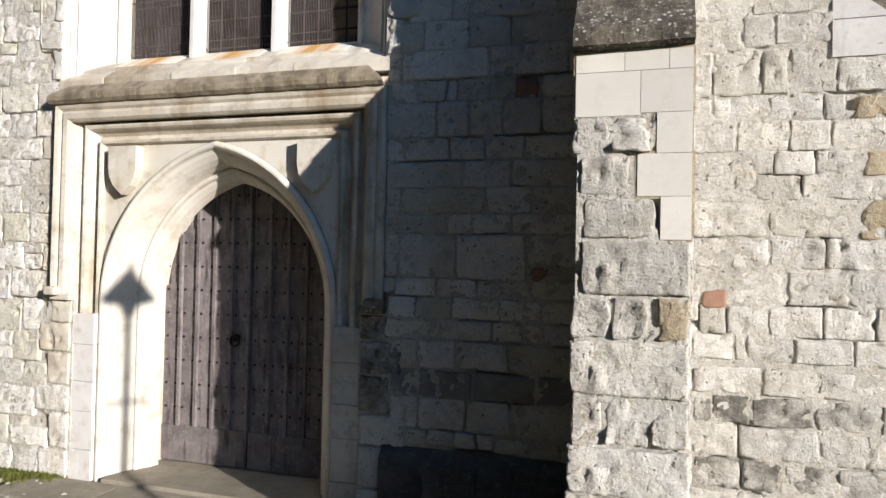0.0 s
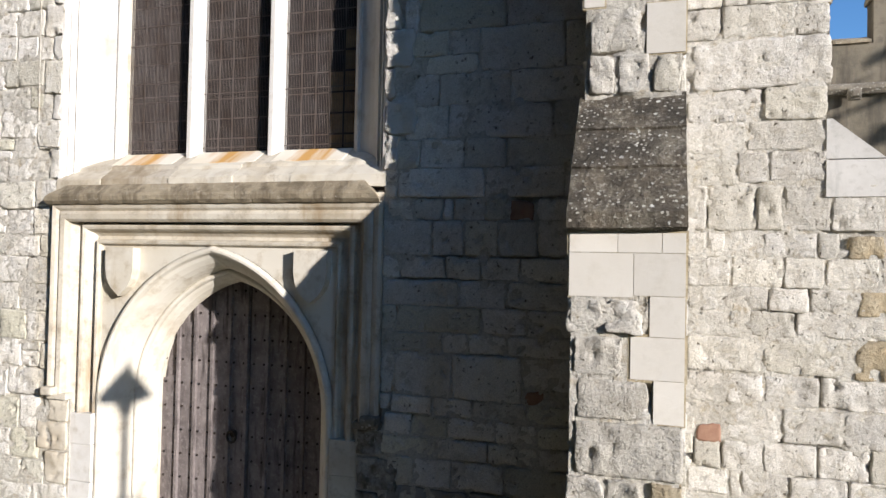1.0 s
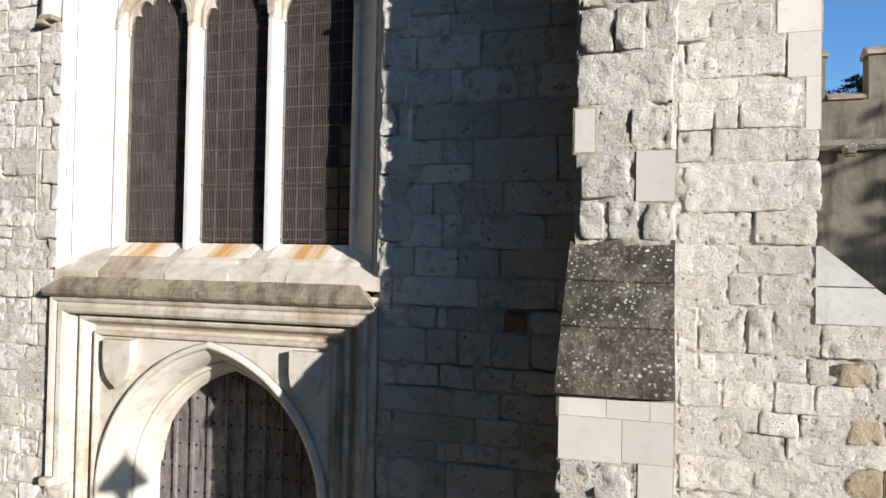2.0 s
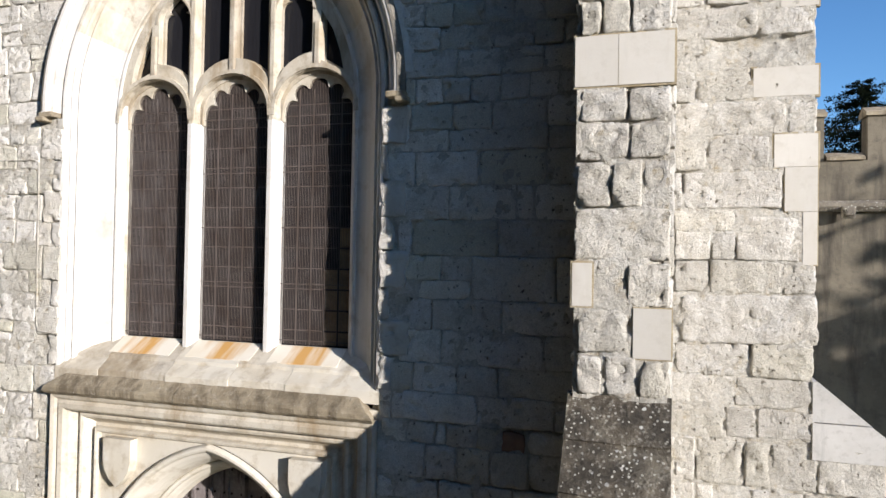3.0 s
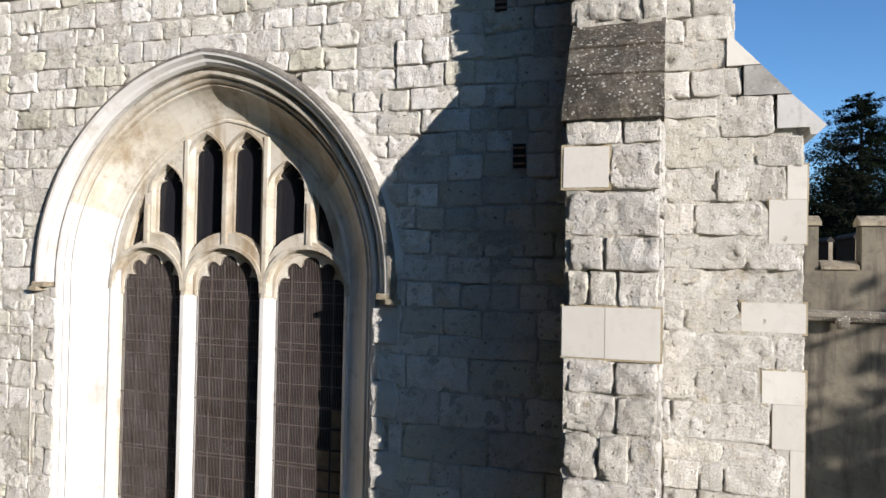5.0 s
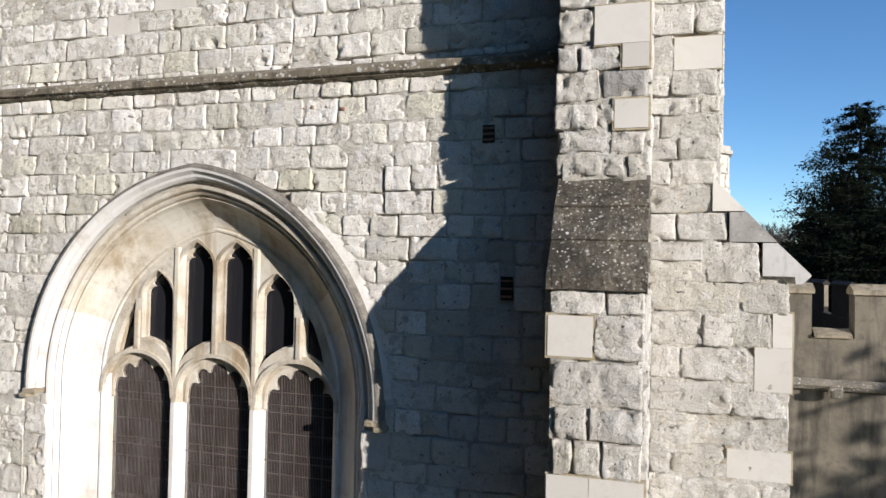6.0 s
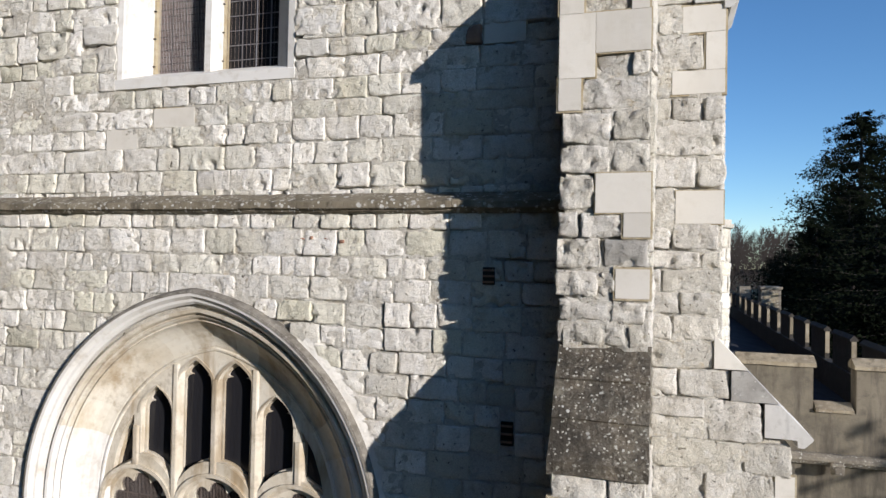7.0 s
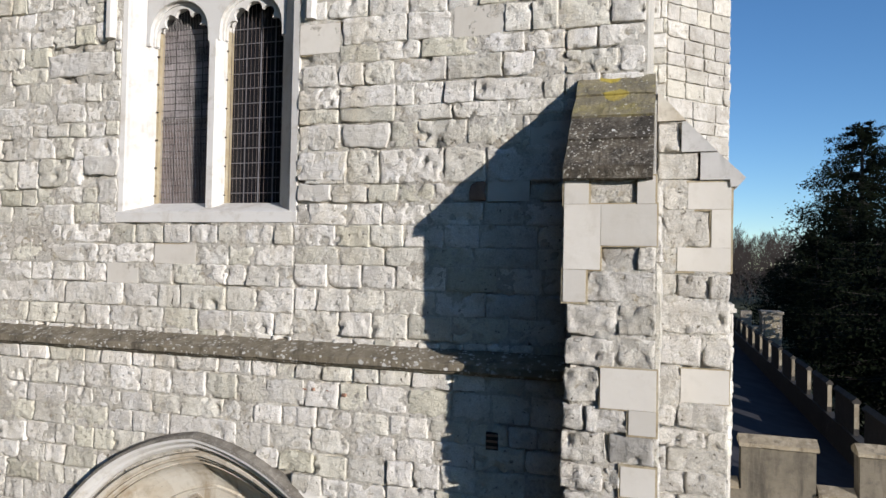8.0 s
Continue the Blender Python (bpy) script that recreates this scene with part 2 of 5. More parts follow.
bark = mat("bark", (0.11, 0.085, 0.07), second=(0.16, 0.13, 0.11), scale=3, fine=14, bump=0.7, dist=0.03)
twig_mat = mat("winter_twigs", (0.022, 0.016, 0.013), second=(0.032, 0.024, 0.02), scale=0.2, fine=5, bump=0.1, dist=0.02, island=True, vary=0.25)
plaster_in = mat("church_interior", (0.16, 0.13, 0.10), second=(0.12, 0.10, 0.08), scale=1.5, fine=20, bump=0.1)
# pale and dark blotches mimic reflections in the belfry glass
reflection_mat = mat("reflection_blotched_board", (0.338, 0.298, 0.290), second=(0.081, 0.069, 0.069), scale=5.0, contrast=(0.42, 0.60), third=(0.217, 0.177, 0.169), fine=30, bump=0.1, smear=((0.129, 0.100, 0.096), 9.0, 0.5))


def rust_stain():
    """Pale limestone with an orange run of rust down its middle, fading to both sides."""
    m = mat("rust_run", (0.80, 0.755, 0.665), second=(0.71, 0.64, 0.51), scale=1.7, fine=60, bump=0.2, dist=0.006, rough=0.8)
    N, L = m.node_tree.nodes, m.node_tree.links
    bs = N["Principled BSDF"]
    under = bs.inputs["Base Color"].links[0].from_socket
    co = N.new("ShaderNodeTexCoord")
    sep = N.new("ShaderNodeSeparateXYZ")
    L.new(co.outputs["Generated"], sep.inputs[0])
    c1 = N.new("ShaderNodeMath")
    c1.operation = "PINGPONG"
    c1.inputs[1].default_value = 0.5
    L.new(sep.outputs["X"], c1.inputs[0])
    n = N.new("ShaderNodeTexNoise")
    n.inputs["Scale"].default_value, n.inputs["Detail"].default_value = 9.0, 6
    run = N.new("ShaderNodeMapping")
    run.inputs["Scale"].default_value = (1.6, 0.25, 0.25)
    L.new(co.outputs["Object"], run.inputs["Vector"])
    L.new(run.outputs[0], n.inputs["Vector"])
    s = N.new("ShaderNodeMath")
    s.operation = "MULTIPLY_ADD"
    L.new(c1.outputs[0], s.inputs[0])
    s.inputs[1].default_value = 1.1
    L.new(n.outputs["Fac"], s.inputs[2])
    rmp = N.new("ShaderNodeMapRange")
    rmp.inputs[1].default_value, rmp.inputs[2].default_value = .66, 1.04
    L.new(s.outputs[0], rmp.inputs[0])
    x = N.new("ShaderNodeMix")
    x.data_type = "RGBA"
    L.new(rmp.outputs[0], x.inputs[0])
    L.new(under, x.inputs[6])
    x.inputs[7].default_value = (0.58, 0.33, 0.11, 1)
    L.new(x.outputs[2], bs.inputs["Base Color"])
    return m


rusty = rust_stain()
# tan stands for the warm-lit interior seen through the window
lit_inside = mat("lit_inside_tan", (0.36, 0.25, 0.13), second=(0.16, 0.10, 0.05), scale=8, third=(0.46, 0.36, 0.22), fine=30, bump=0.1, dist=0.002, rough=0.35)
lamp_glass = mat("frosted_glass", (0.6, 0.6, 0.58), fine=30, bump=0.05, rough=0.3)


def glass_material():
    m = bpy.data.materials.new("leaded_glass")
    m.use_nodes = True
    bs = m.node_tree.nodes["Principled BSDF"]
    bs.inputs["Base Color"].default_value = (0.018, 0.018, 0.021, 1)
    bs.inputs["Roughness"].default_value = 0.12
    bs.inputs["Specular IOR Level"].default_value = 0.22
    n = m.node_tree.nodes.new("ShaderNodeTexNoise")
    n.inputs["Scale"].default_value = 5.0
    b = m.node_tree.nodes.new("ShaderNodeBump")
    b.inputs["Strength"].default_value, b.inputs["Distance"].default_value = 0.35, 0.02
    m.node_tree.links.new(n.outputs["Fac"], b.inputs["Height"])
    m.node_tree.links.new(b.outputs[0], bs.inputs["Normal"])
    return m


glass = glass_material()


# ---- helpers of this scene ----
def part(name, bm, material, parent=None, label="", smooth=False):
    if isinstance(bm, bpy.types.Mesh):
        me = bm
    else:
        bmesh.ops.recalc_face_normals(bm, faces=bm.faces)
        me = bpy.data.meshes.new(name)
        bm.to_mesh(me)
        bm.free()
        me.materials.append(material)
        if smooth:
            me.polygons.foreach_set("use_smooth", [True] * len(me.polygons))
    ob = new(name, me)
    ob.parent = parent
    if label:
        tagged(ob, label)
    return ob


def thing(name, label, category, group="", kind="", at=(0, 0, 0)):
    ob = new(name)
    ob.location = at
    return tagged(ob, label, category, group, kind)


def structure(name, bm, material, label, category, smooth=False):
    return tagged(part(name, bm, material, None, "", smooth), label, category, "", "structure")


def add_box(bm, x0, x1, y0, y1, z0, z1, bevel=0.0):
    r = bmesh.ops.create_cube(bm, size=1.0)
    for v in r["verts"]:
        v.co = Vector((x0 + (v.co.x + .5) * (x1 - x0), y0 + (v.co.y + .5) * (y1 - y0), z0 + (v.co.z + .5) * (z1 - z0)))
    if bevel:
        edges = list({e for v in r["verts"] for e in v.link_edges})
        bmesh.ops.bevel(bm, geom=edges, offset=bevel, segments=2, affect="EDGES", profile=0.6)
    return bm


def box(*a, **k):
    return add_box(bmesh.new(), *a, **k)


def add_prism(bm, outline, axis, a, b):
    """A closed outline (pairs) drawn out from a to b: axis 'x' takes (y, z) pairs, 'y' takes (x, z), 'z' takes (x, y)."""
    def spot(p, d):
        return {"x": (d, p[0], p[1]), "y": (p[0], d, p[1]), "z": (p[0], p[1], d)}[axis]
    one = [bm.verts.new(spot(p, a)) for p in outline]
    two = [bm.verts.new(spot(p, b)) for p in outline]
    n = len(outline)
    for i in range(n):
        bm.faces.new((one[i], one[(i + 1) % n], two[(i + 1) % n], two[i]))
    bm.faces.new(one)
    bm.faces.new(two[::-1])
    return bm


def worn(bm, amp=.006, scale=7.0, step=.06, keep=None):
    """Break long edges into short ones and wear them unevenly."""
    for _ in range(6):
        edges = [e for e in bm.edges if e.calc_length() > step * 2]
        if not edges or len(bm.faces) > 6000:
            break
        bmesh.ops.subdivide_edges(bm, edges=edges, cuts=1, use_grid_fill=True)
    for v in bm.verts:
        if keep and keep(v.co):
            continue
        p = v.co * scale
        v.co += Vector((noise.fractal(p, 1.0, 2.0, 3), noise.fractal(p + Vector((9, 3, 7)), 1.0, 2.0, 3), noise.fractal(p + Vector((5, 8, 1)), 1.0, 2.0, 3))) * amp
    return bm


def prism(outline, axis, a, b):
    return add_prism(bmesh.new(), outline, axis, a, b)


def arch(half, spring, c, foot, n=14, cx=0.0):
    """A two-centred arch as a line of (x, z): left jamb, left arc, right arc, right jamb. c: the centres' distance from the axis."""
    R = half + c
    top = math.acos(c / R)
    left = [(cx + c - R * math.cos(top * i / n), spring + R * math.sin(top * i / n)) for i in range(n + 1)]
    right = [(2 * cx - x, z) for x, z in left[-2::-1]]
    return [(cx - half, foot)] + left + right + [(cx + half, foot)]


def sweep(profile, half, spring, c, foot, cx=0.0, n=14, closed=False):
    """A moulding round an arch: profile pairs (outward offset, y)."""
    bm = bmesh.new()
    rows = [[bm.verts.new((x, y, z)) for x, z in arch(half + o, spring, c, foot, n, cx)] for o, y in profile]
    if closed:
        rows.append(rows[0])
    for r, s in zip(rows, rows[1:]):
        for i in range(len(r) - 1):
            bm.faces.new((r[i], r[i + 1], s[i + 1], s[i]))
    if closed:
        bm.faces.new([r[0] for r in rows[:-1]])
        bm.faces.new([r[-1] for r in rows[:-1]])
    return bm


def plate(outer, holes, y0, y1):
    """A plate in the plane of the wall, with holes, from y0 (front) to y1."""
    bm = bmesh.new()
    edges = []
    for loop in [outer] + holes:
        vs = [bm.verts.new((x, y0, z)) for x, z in loop]
        edges += [bm.edges.new((vs[i], vs[(i + 1) % len(vs)])) for i in range(len(vs))]
    bmesh.ops.triangle_fill(bm, use_beauty=True, edges=edges)
    if y1 != y0:
        r = bmesh.ops.extrude_face_region(bm, geom=list(bm.faces))
        for v in r["geom"]:
            if isinstance(v, bmesh.types.BMVert):
                v.co.y = y1
    return bm


def tube(points, radius, sides=6):
    cu = bpy.data.curves.new("tube", "CURVE")
    cu.dimensions, cu.bevel_depth, cu.bevel_resolution, cu.use_fill_caps = "3D", radius, max(0, sides // 2 - 2), True
    sp = cu.splines.new("POLY")
    sp.points.add(len(points) - 1)
    for q, p in zip(sp.points, points):
        q.co = (*p, 1)
    tmp = bpy.data.objects.new("tube", cu)
    me = bpy.data.meshes.new_from_object(tmp)
    bpy.data.objects.remove(tmp)
    return me


def add_tube(bm, p, q, r0, r1, sides=6):
    p, q = Vector(p), Vector(q)
    d = (q - p).normalized()
    a = d.orthogonal().normalized()
    b = d.cross(a)
    rings = []
    for base, r in ((p, r0), (q, r1)):
        rings.append([bm.verts.new(base + r * (math.cos(t) * a + math.sin(t) * b)) for t in [2 * math.pi * i / sides for i in range(sides)]])
    for i in range(sides):
        bm.faces.new((rings[0][i], rings[0][(i + 1) % sides], rings[1][(i + 1) % sides], rings[1][i]))
    bm.faces.new(rings[0][::-1])
    bm.faces.new(rings[1])
    return bm


# ---- stones: a pool of rough blocks in graded sizes, fitted to their places ----
def rough_block(seed, w, h, material, rough=0.006, edge=0.006, crisp=False):
    """One block, w by h metres: an uneven quarried face whose worn edges run back into the joint."""
    rg = random.Random(seed)
    bm = bmesh.new()
    if crisp:
        us, vs_ = [-w / 2, -w / 2, w / 2, w / 2], [-h / 2, -h / 2, h / 2, h / 2]
    else:
        def spread(n_):
            k = max(2, round((n_ - .032) / .022))
            return [-n_ / 2, -n_ / 2 + .004] + [-n_ / 2 + .016 + (n_ - .032) * i / k for i in range(k + 1)] + [n_ / 2 - .004, n_ / 2]
        us, vs_ = spread(w), spread(h)
    nx, ny = len(us), len(vs_)
    tilt, lean = rg.uniform(-.02, .02), rg.uniform(-.03, .03)
    cut = [rg.choice((.003, .005, .008, .012, .03)) for _ in range(4)]
    shift = Vector((rg.uniform(-90, 90), rg.uniform(-90, 90), rg.uniform(-90, 90)))
    grid = []
    for j, v in enumerate(vs_):
        row = []
        for i, u in enumerate(us):
            ring = min(i, j, nx - 1 - i, ny - 1 - j)
            x, z, y = u, v, 0.0
            if crisp:
                y = .03 if ring == 0 else 0.0
            else:
                p = Vector((u, v, 0))
                du, dv = w / 2 - abs(u), h / 2 - abs(v)
                # wandering outline
                in_u = edge * (.45 + 1.5 * noise.noise(Vector((9 * (u > 0), v * 11, 1)) + shift))
                in_v = edge * (.45 + 1.5 * noise.noise(Vector((u * 9, 9 * (v > 0), 2)) + shift))
                su, sv = (1 if u > 0 else -1), (1 if v > 0 else -1)
                x -= su * in_u * math.exp(-du / .04)
                z -= sv * in_v * math.exp(-dv / .04)
                # knocked-off corners
                c_ = cut[(u > 0) + 2 * (v > 0)]
                near = math.exp(-(du + dv) / max(.012, c_))
                x -= su * c_ * .5 * near
                z -= sv * c_ * .5 * near
                face = noise.fractal(p * 11 + shift, .5, 2.0, 5) * rough * .8 + abs(noise.noise(p * 5 + shift * 2)) * rough
                hole = max(0.0, noise.noise(p * 17 + shift * 3) - .36) * .10
                worn_ = max(0.0, noise.noise(p * 7 + shift * 4) - .05) * .04 * math.exp(-min(du, dv) / .02)
                y = (.034, -.0078, -.009)[ring] if ring < 3 else -.0092
                y += -face * (ring > 0) + hole + worn_ + tilt * u + lean * v
                k = .003 if ring else .002
                x, z = x + rg.uniform(-k, k), z + rg.uniform(-k, k)
            row.append(bm.verts.new((x, y, z)))
        grid.append(row)
    for j in range(ny - 1):
        for i in range(nx - 1):
            bm.faces.new((grid[j][i], grid[j][i + 1], grid[j + 1][i + 1], grid[j + 1][i])).smooth = not crisp and 0 < i < nx - 2 and 0 < j < ny - 2
    me = bpy.data.meshes.new("stone")
    bm.to_mesh(me)
    bm.free()
    me.materials.append(material)
    return me


KINDS = {"turret": (grey_ragstone, .012, .006, 5), "rag": (white_ragstone, .0085, .0042, 6), "bold": (ragstone, .013, .0055, 6), "dark": (dark_stone, .012, .008, 3), "ochre": (ochre_stone, .009, .006, 3),
         "brick": (brick_red, .006, .006, 2), "mossy": (black_lichen_stone, .012, .008, 4), "damp": (damp_stone, .009, .007, 4), "quoin": (aged, .005, .005, 4), "patch": (white_mortar, .004, .016, 5), "eroded": (ragstone, .021, .010, 5)}
POOL = {}
WIDTHS, HEIGHTS = (.07, .11, .16, .22, .30, .40, .55, .72), (.06, .11, .145, .18, .22, .28)
rs = random.Random(11)


def stone_mesh(kind, w, h):
    """A block of that kind from the nearest size, and the stretch that fits it to w by h."""
    if kind in ("ashlar", "bedding"):
        key = (kind, 1.0, 1.0, 0)
        if key not in POOL:
            POOL[key] = rough_block(500, 1.0, 1.0, ashlar if kind == "ashlar" else bedding, crisp=True)
        return POOL[key], w, h
    material, rough, edge, many = KINDS[kind]
    a, b = min(WIDTHS, key=lambda q: abs(math.log(q / w))), min(HEIGHTS, key=lambda q: abs(math.log(q / h)))
    key = (kind, a, b, rs.randrange(many))
    if key not in POOL:
        POOL[key] = rough_block(len(POOL) * 7 + 3, a, b, material, rough, edge)
    return POOL[key], w / a, h / b


class Face:
    """A stretch of masonry face: stones with u along the face and z up. plane: the fixed coordinate of the mortar's surface."""

    def __init__(self, parent, facing, plane, mass=None):
        self.parent, self.facing, self.plane, self.mass = parent, facing, plane, mass
        self.blocked = []

    def put(self, kind, u0, u1, z0, z1, out=0.0, name="stone", joint=0.001, turn=0.0):
        u, z, w, h = (u0 + u1) / 2, (z0 + z1) / 2, max(.03, u1 - u0 - joint), max(.03, z1 - z0 - joint)
        me, w, h = stone_mesh(kind, w, h)
        if self.facing == "front":
            at, yaw = (u, self.plane - out, z), 0
        elif self.facing == "left":
            at, yaw = (self.plane - out, -u, z), -90
        else:
            at, yaw = (self.plane + out, u, z), 90
        m = pose(*at, 0, 0, yaw) @ pose(0, 0, 0, 0, turn, 0) @ Matrix.Diagonal((w, 1, h, 1))
        if self.mass is not None and self.mass.wants(u, z):
            self.mass.take(me, m)
            return None
        ob = new(name, me)
        ob.parent = self.parent
        ob.matrix_basis = m
        return ob

    def block(self, u0, u1, z0, z1):
        self.blocked.append((u0, u1, z0, z1))

    def special(self, kind, u0, u1, z0, z1, out=0.008, joint=0.006, name="stone"):
        """One stone at its own place; the coursing leaves room for it."""
        self.block(u0, u1, z0, z1)
        if kind == "ashlar":
            k = rs.uniform(.004, .012)
            self.put("bedding", u0 - k, u1 + k, z0 - k, z1 + k, out - rs.uniform(.004, .007), "pointing", 0)
            joint = .0025
        return self.put(kind, u0, u1, z0, z1, out, name, joint)

    def rows(self, table, kind="rag", gap=None, end=None):
        """Rows of (bottom, top, ends of the stones along the face ...)."""
        for z0, z1, *us in table:
            if end and us[-1] > end - .12:
                us[-1] = end
            for a, b in zip(us, us[1:]):
                for p, q in (gap((z0 + z1) / 2) if gap else []):
                    if a < p < b:
                        b = p
                    elif a < q < b:
                        a = q
                    elif p <= a and b <= q:
                        a = b
                if b - a > .04:
                    self.put(kind, a, b, z0 - .004, z1 + .004, max(0.0, rs.gauss(.001, .0035)), turn=rs.uniform(-1.3, 1.3))
            self.block(us[0], us[-1], z0, z1)

    def lay(self, u0, u1, zs, wmin, wmax, kind="rag", gap=None, dark=0.012, ochre=0.0, jag=0.0):
        """Courses between the heights zs; gap(z) gives spans (a, b) to leave free."""
        def wob(u, z):
            return .011 * math.sin(2.1 * u + 7.3 * z) + .008 * math.sin(5.7 * u + 3.1 * z)
        for n, (z0, z1) in enumerate(zip(zs, zs[1:])):
            spans = [(u0 - rs.uniform(0, jag), u1 + rs.uniform(0, jag))]
            cuts = [(a, b) for a, b, c, d in self.blocked if min(z1, d) - max(z0, c) > 0.3 * min(z1 - z0, d - c)]
            if gap:
                cuts += gap((z0 + z1) / 2)
            for a, b in cuts:
                spans = [s for p, q in spans for s in ((p, min(q, a)), (max(p, b), q)) if s[1] - s[0] > 0.035]
            for a, b in spans:
                u = a
                while u < b - 0.02:
                    h = z1 - z0
                    w = min(wmax, max(wmin, h * rs.uniform(.75, 2.2)))
                    if b - u - w < wmin * .7:
                        w = b - u
                        if w > wmax * 1.15:
                            w = w / 2
                    k = kind
                    r = rs.random()
                    if r < dark:
                        k = "dark"
                    elif r < dark + ochre:
                        k = "ochre"
                    top = z1
                    if n + 2 < len(zs) and rs.random() < .08 and w < .34 and not (gap and gap((z1 + zs[n + 2]) / 2)) and \
                            not any(min(u + w, d[1]) - max(u, d[0]) > 0 and min(zs[n + 2], d[3]) - max(z1, d[2]) > 0 for d in self.blocked):
                        top = zs[n + 2]
                        self.block(u, u + w, z1 + .001, top - .001)
                    um = u + w / 2
                    lo_, hi_ = z0 + wob(um, z0), top + wob(um, top)
                    if h > .18 and w < .3 and top == z1 and rs.random() < .07:
                        zm = lo_ + h * rs.uniform(.4, .6)
                        self.put(k, u, u + w, lo_, zm, rs.uniform(-.001, .008))
                        self.put(kind, u, u + w, zm, hi_, rs.uniform(-.001, .008))
                    else:
                        self.put(k, u, u + w, lo_, hi_, max(0.0, rs.gauss(.001, .0035)), turn=rs.uniform(-1.5, 1.5))
                    u += w


class Mass:
    """Stones past the ones that are objects of their own, gathered into one mesh."""

    def __init__(self, test):
        self.test, self.verts, self.faces, self.soft = test, [], [], []

    def wants(self, u, z):
        return self.test(u, z)

    def take(self, me, m):
        n = len(self.verts)
        self.verts += [tuple(m @ v.co) for v in me.vertices]
        self.faces += [tuple(n + i for i in p.vertices) for p in me.polygons]
        self.soft += [p.use_smooth for p in me.polygons]

    def done(self, name, parent, label):
        if not self.verts:
            return None
        me = bpy.data.meshes.new(name)
        me.from_pydata(self.verts, [], self.faces)
        me.materials.append(ragstone_mass)
        me.polygons.foreach_set("use_smooth", self.soft)
        ob = new(name, me)
        ob.parent = parent
        return tagged(ob, label, "", "", "stuff")


def courses(z0, z1, lo, hi):
    zs = [z0]
    while zs[-1] < z1 - lo:
        zs.append(zs[-1] + rs.uniform(lo, hi))
    k = (z1 - z0) / (zs[-1] - z0)
    return [z0 + (z - z0) * k for z in zs]


def mortar_bed(parent, x0, x1, z0, z1, y, gap=None, step=.021, deep=.034, sink=0.0):
    """The pointing between the stones: mostly flush, fallen out in places."""
    nx, nz = max(2, round((x1 - x0) / step)), max(2, round((z1 - z0) / step))
    verts, faces = [], []
    for j in range(nz + 1):
        for i in range(nx + 1):
            x, z = x0 + (x1 - x0) * i / nx, z0 + (z1 - z0) * j / nz
            p = Vector((x * 3.1, y * 5 + 4.0, z * 4.3))
            lost = min(1.0, max(0.0, (noise.fractal(p * .8, 1.0, 2.0, 4) - .10) * 3.5))
            trowel = .004 * noise.noise(p * .9 + Vector((3, 1, 8))) + .0028 * noise.noise(p * 3.0) + .002 * noise.noise(p * 9.0)
            full = .003 * min(1.0, max(0.0, (-1.2 - x) * 2))
            verts.append((x, y - .0052 + sink - full + trowel + deep * lost, z))
    for j in range(nz):
        z = z0 + (z1 - z0) * (j + .5) / nz
        spans = gap(z) if gap else []
        for i in range(nx):
            x = x0 + (x1 - x0) * (i + .5) / nx
            if not any(a < x < b for a, b in spans):
                q = j * (nx + 1) + i
                faces.append((q, q + 1, q + nx + 2, q + nx + 1))
    me = bpy.data.meshes.new("mortar_bed")
    me.from_pydata(verts, [], faces)
    me.materials.append(mortar)
    me.polygons.foreach_set("use_smooth", [True] * len(me.polygons))
    return part("mortar_bed", me, mortar, parent)


# ---- ground ----
GROUND = 0.05
bm = bmesh.new()
for a, b in (((-6000, -6000), (6000, 6000)),):
    vs = [bm.verts.new((x, y, GROUND)) for x, y in ((a[0], a[1]), (b[0], a[1]), (b[0], b[1]), (a[0], b[1]))]
    bm.faces.new(vs)
structure("ground", bm, grass_mat, "damp mossy grass ground round the church", "ground")

# paved path in front of the door
path = structure("pavement", box(-1.6, 1.35, -6.0, 0.0, GROUND - .1, GROUND + .012), paving, "worn stone path leading to the church door", "pavement")

# ---- tower walls: mortar cores ----
WALL, UPPER = 0.036, 0.146          # mortar faces of the lower and upper wall
TOP = 12.6
open_line = arch(1.46, 5.5, 0.2, 3.2, 14)
outline = [(-3.0, 0.0), (-1.4, 0.0), (-1.4, 3.2)] + open_line + [(1.4, 3.2), (1.4, 0.0), (3.3, 0.0), (3.3, 7.93), (-3.0, 7.93)]
wall_low = structure("wall_west", plate(outline, [], WALL, WALL + 0.9), mortar, "grey ragstone rubble tower wall with lime mortar", "wall")
wx0, wx1, wz0, wz1 = -0.93, 0.725, 8.98, 11.35
outline = [(-3.0, 7.93), (3.3, 7.93), (3.3, TOP), (-3.0, TOP)]
wall_up = structure("wall_west_upper", plate(outline, [[(wx0, wz0), (wx1, wz0), (wx1, wz1), (wx0, wz1)]], UPPER, UPPER + 0.8), mortar,
                    "pale ragstone upper tower wall in rough courses", "wall")
structure("wall_north", box(2.6, 3.298, WALL + .9, 6.6, 0, TOP), mortar, "ragstone side wall of the tower", "wall")
structure("wall_south", box(-3.0, -2.3, WALL + .9, 6.6, 0, TOP), mortar, "ragstone side wall of the tower", "wall")
structure("wall_east", box(-2.3, 2.6, 6.0, 6.6, 0, TOP), plaster_in, "inner end wall of the tower", "wall")
structure("floor", box(-2.3, 2.6, .5, 6.0, 0, GROUND + .02), paving, "stone floor inside the tower", "floor")
structure("floor_upper", box(-2.3, 2.6, .93, 6.0, 7.7, 7.9), plaster_in, "timber floor inside the tower", "floor")
structure("roof_tower", box(-3.0, 3.3, UPPER + .8, 6.6, TOP, TOP + .15), lead, "lead roof of the tower", "roof")

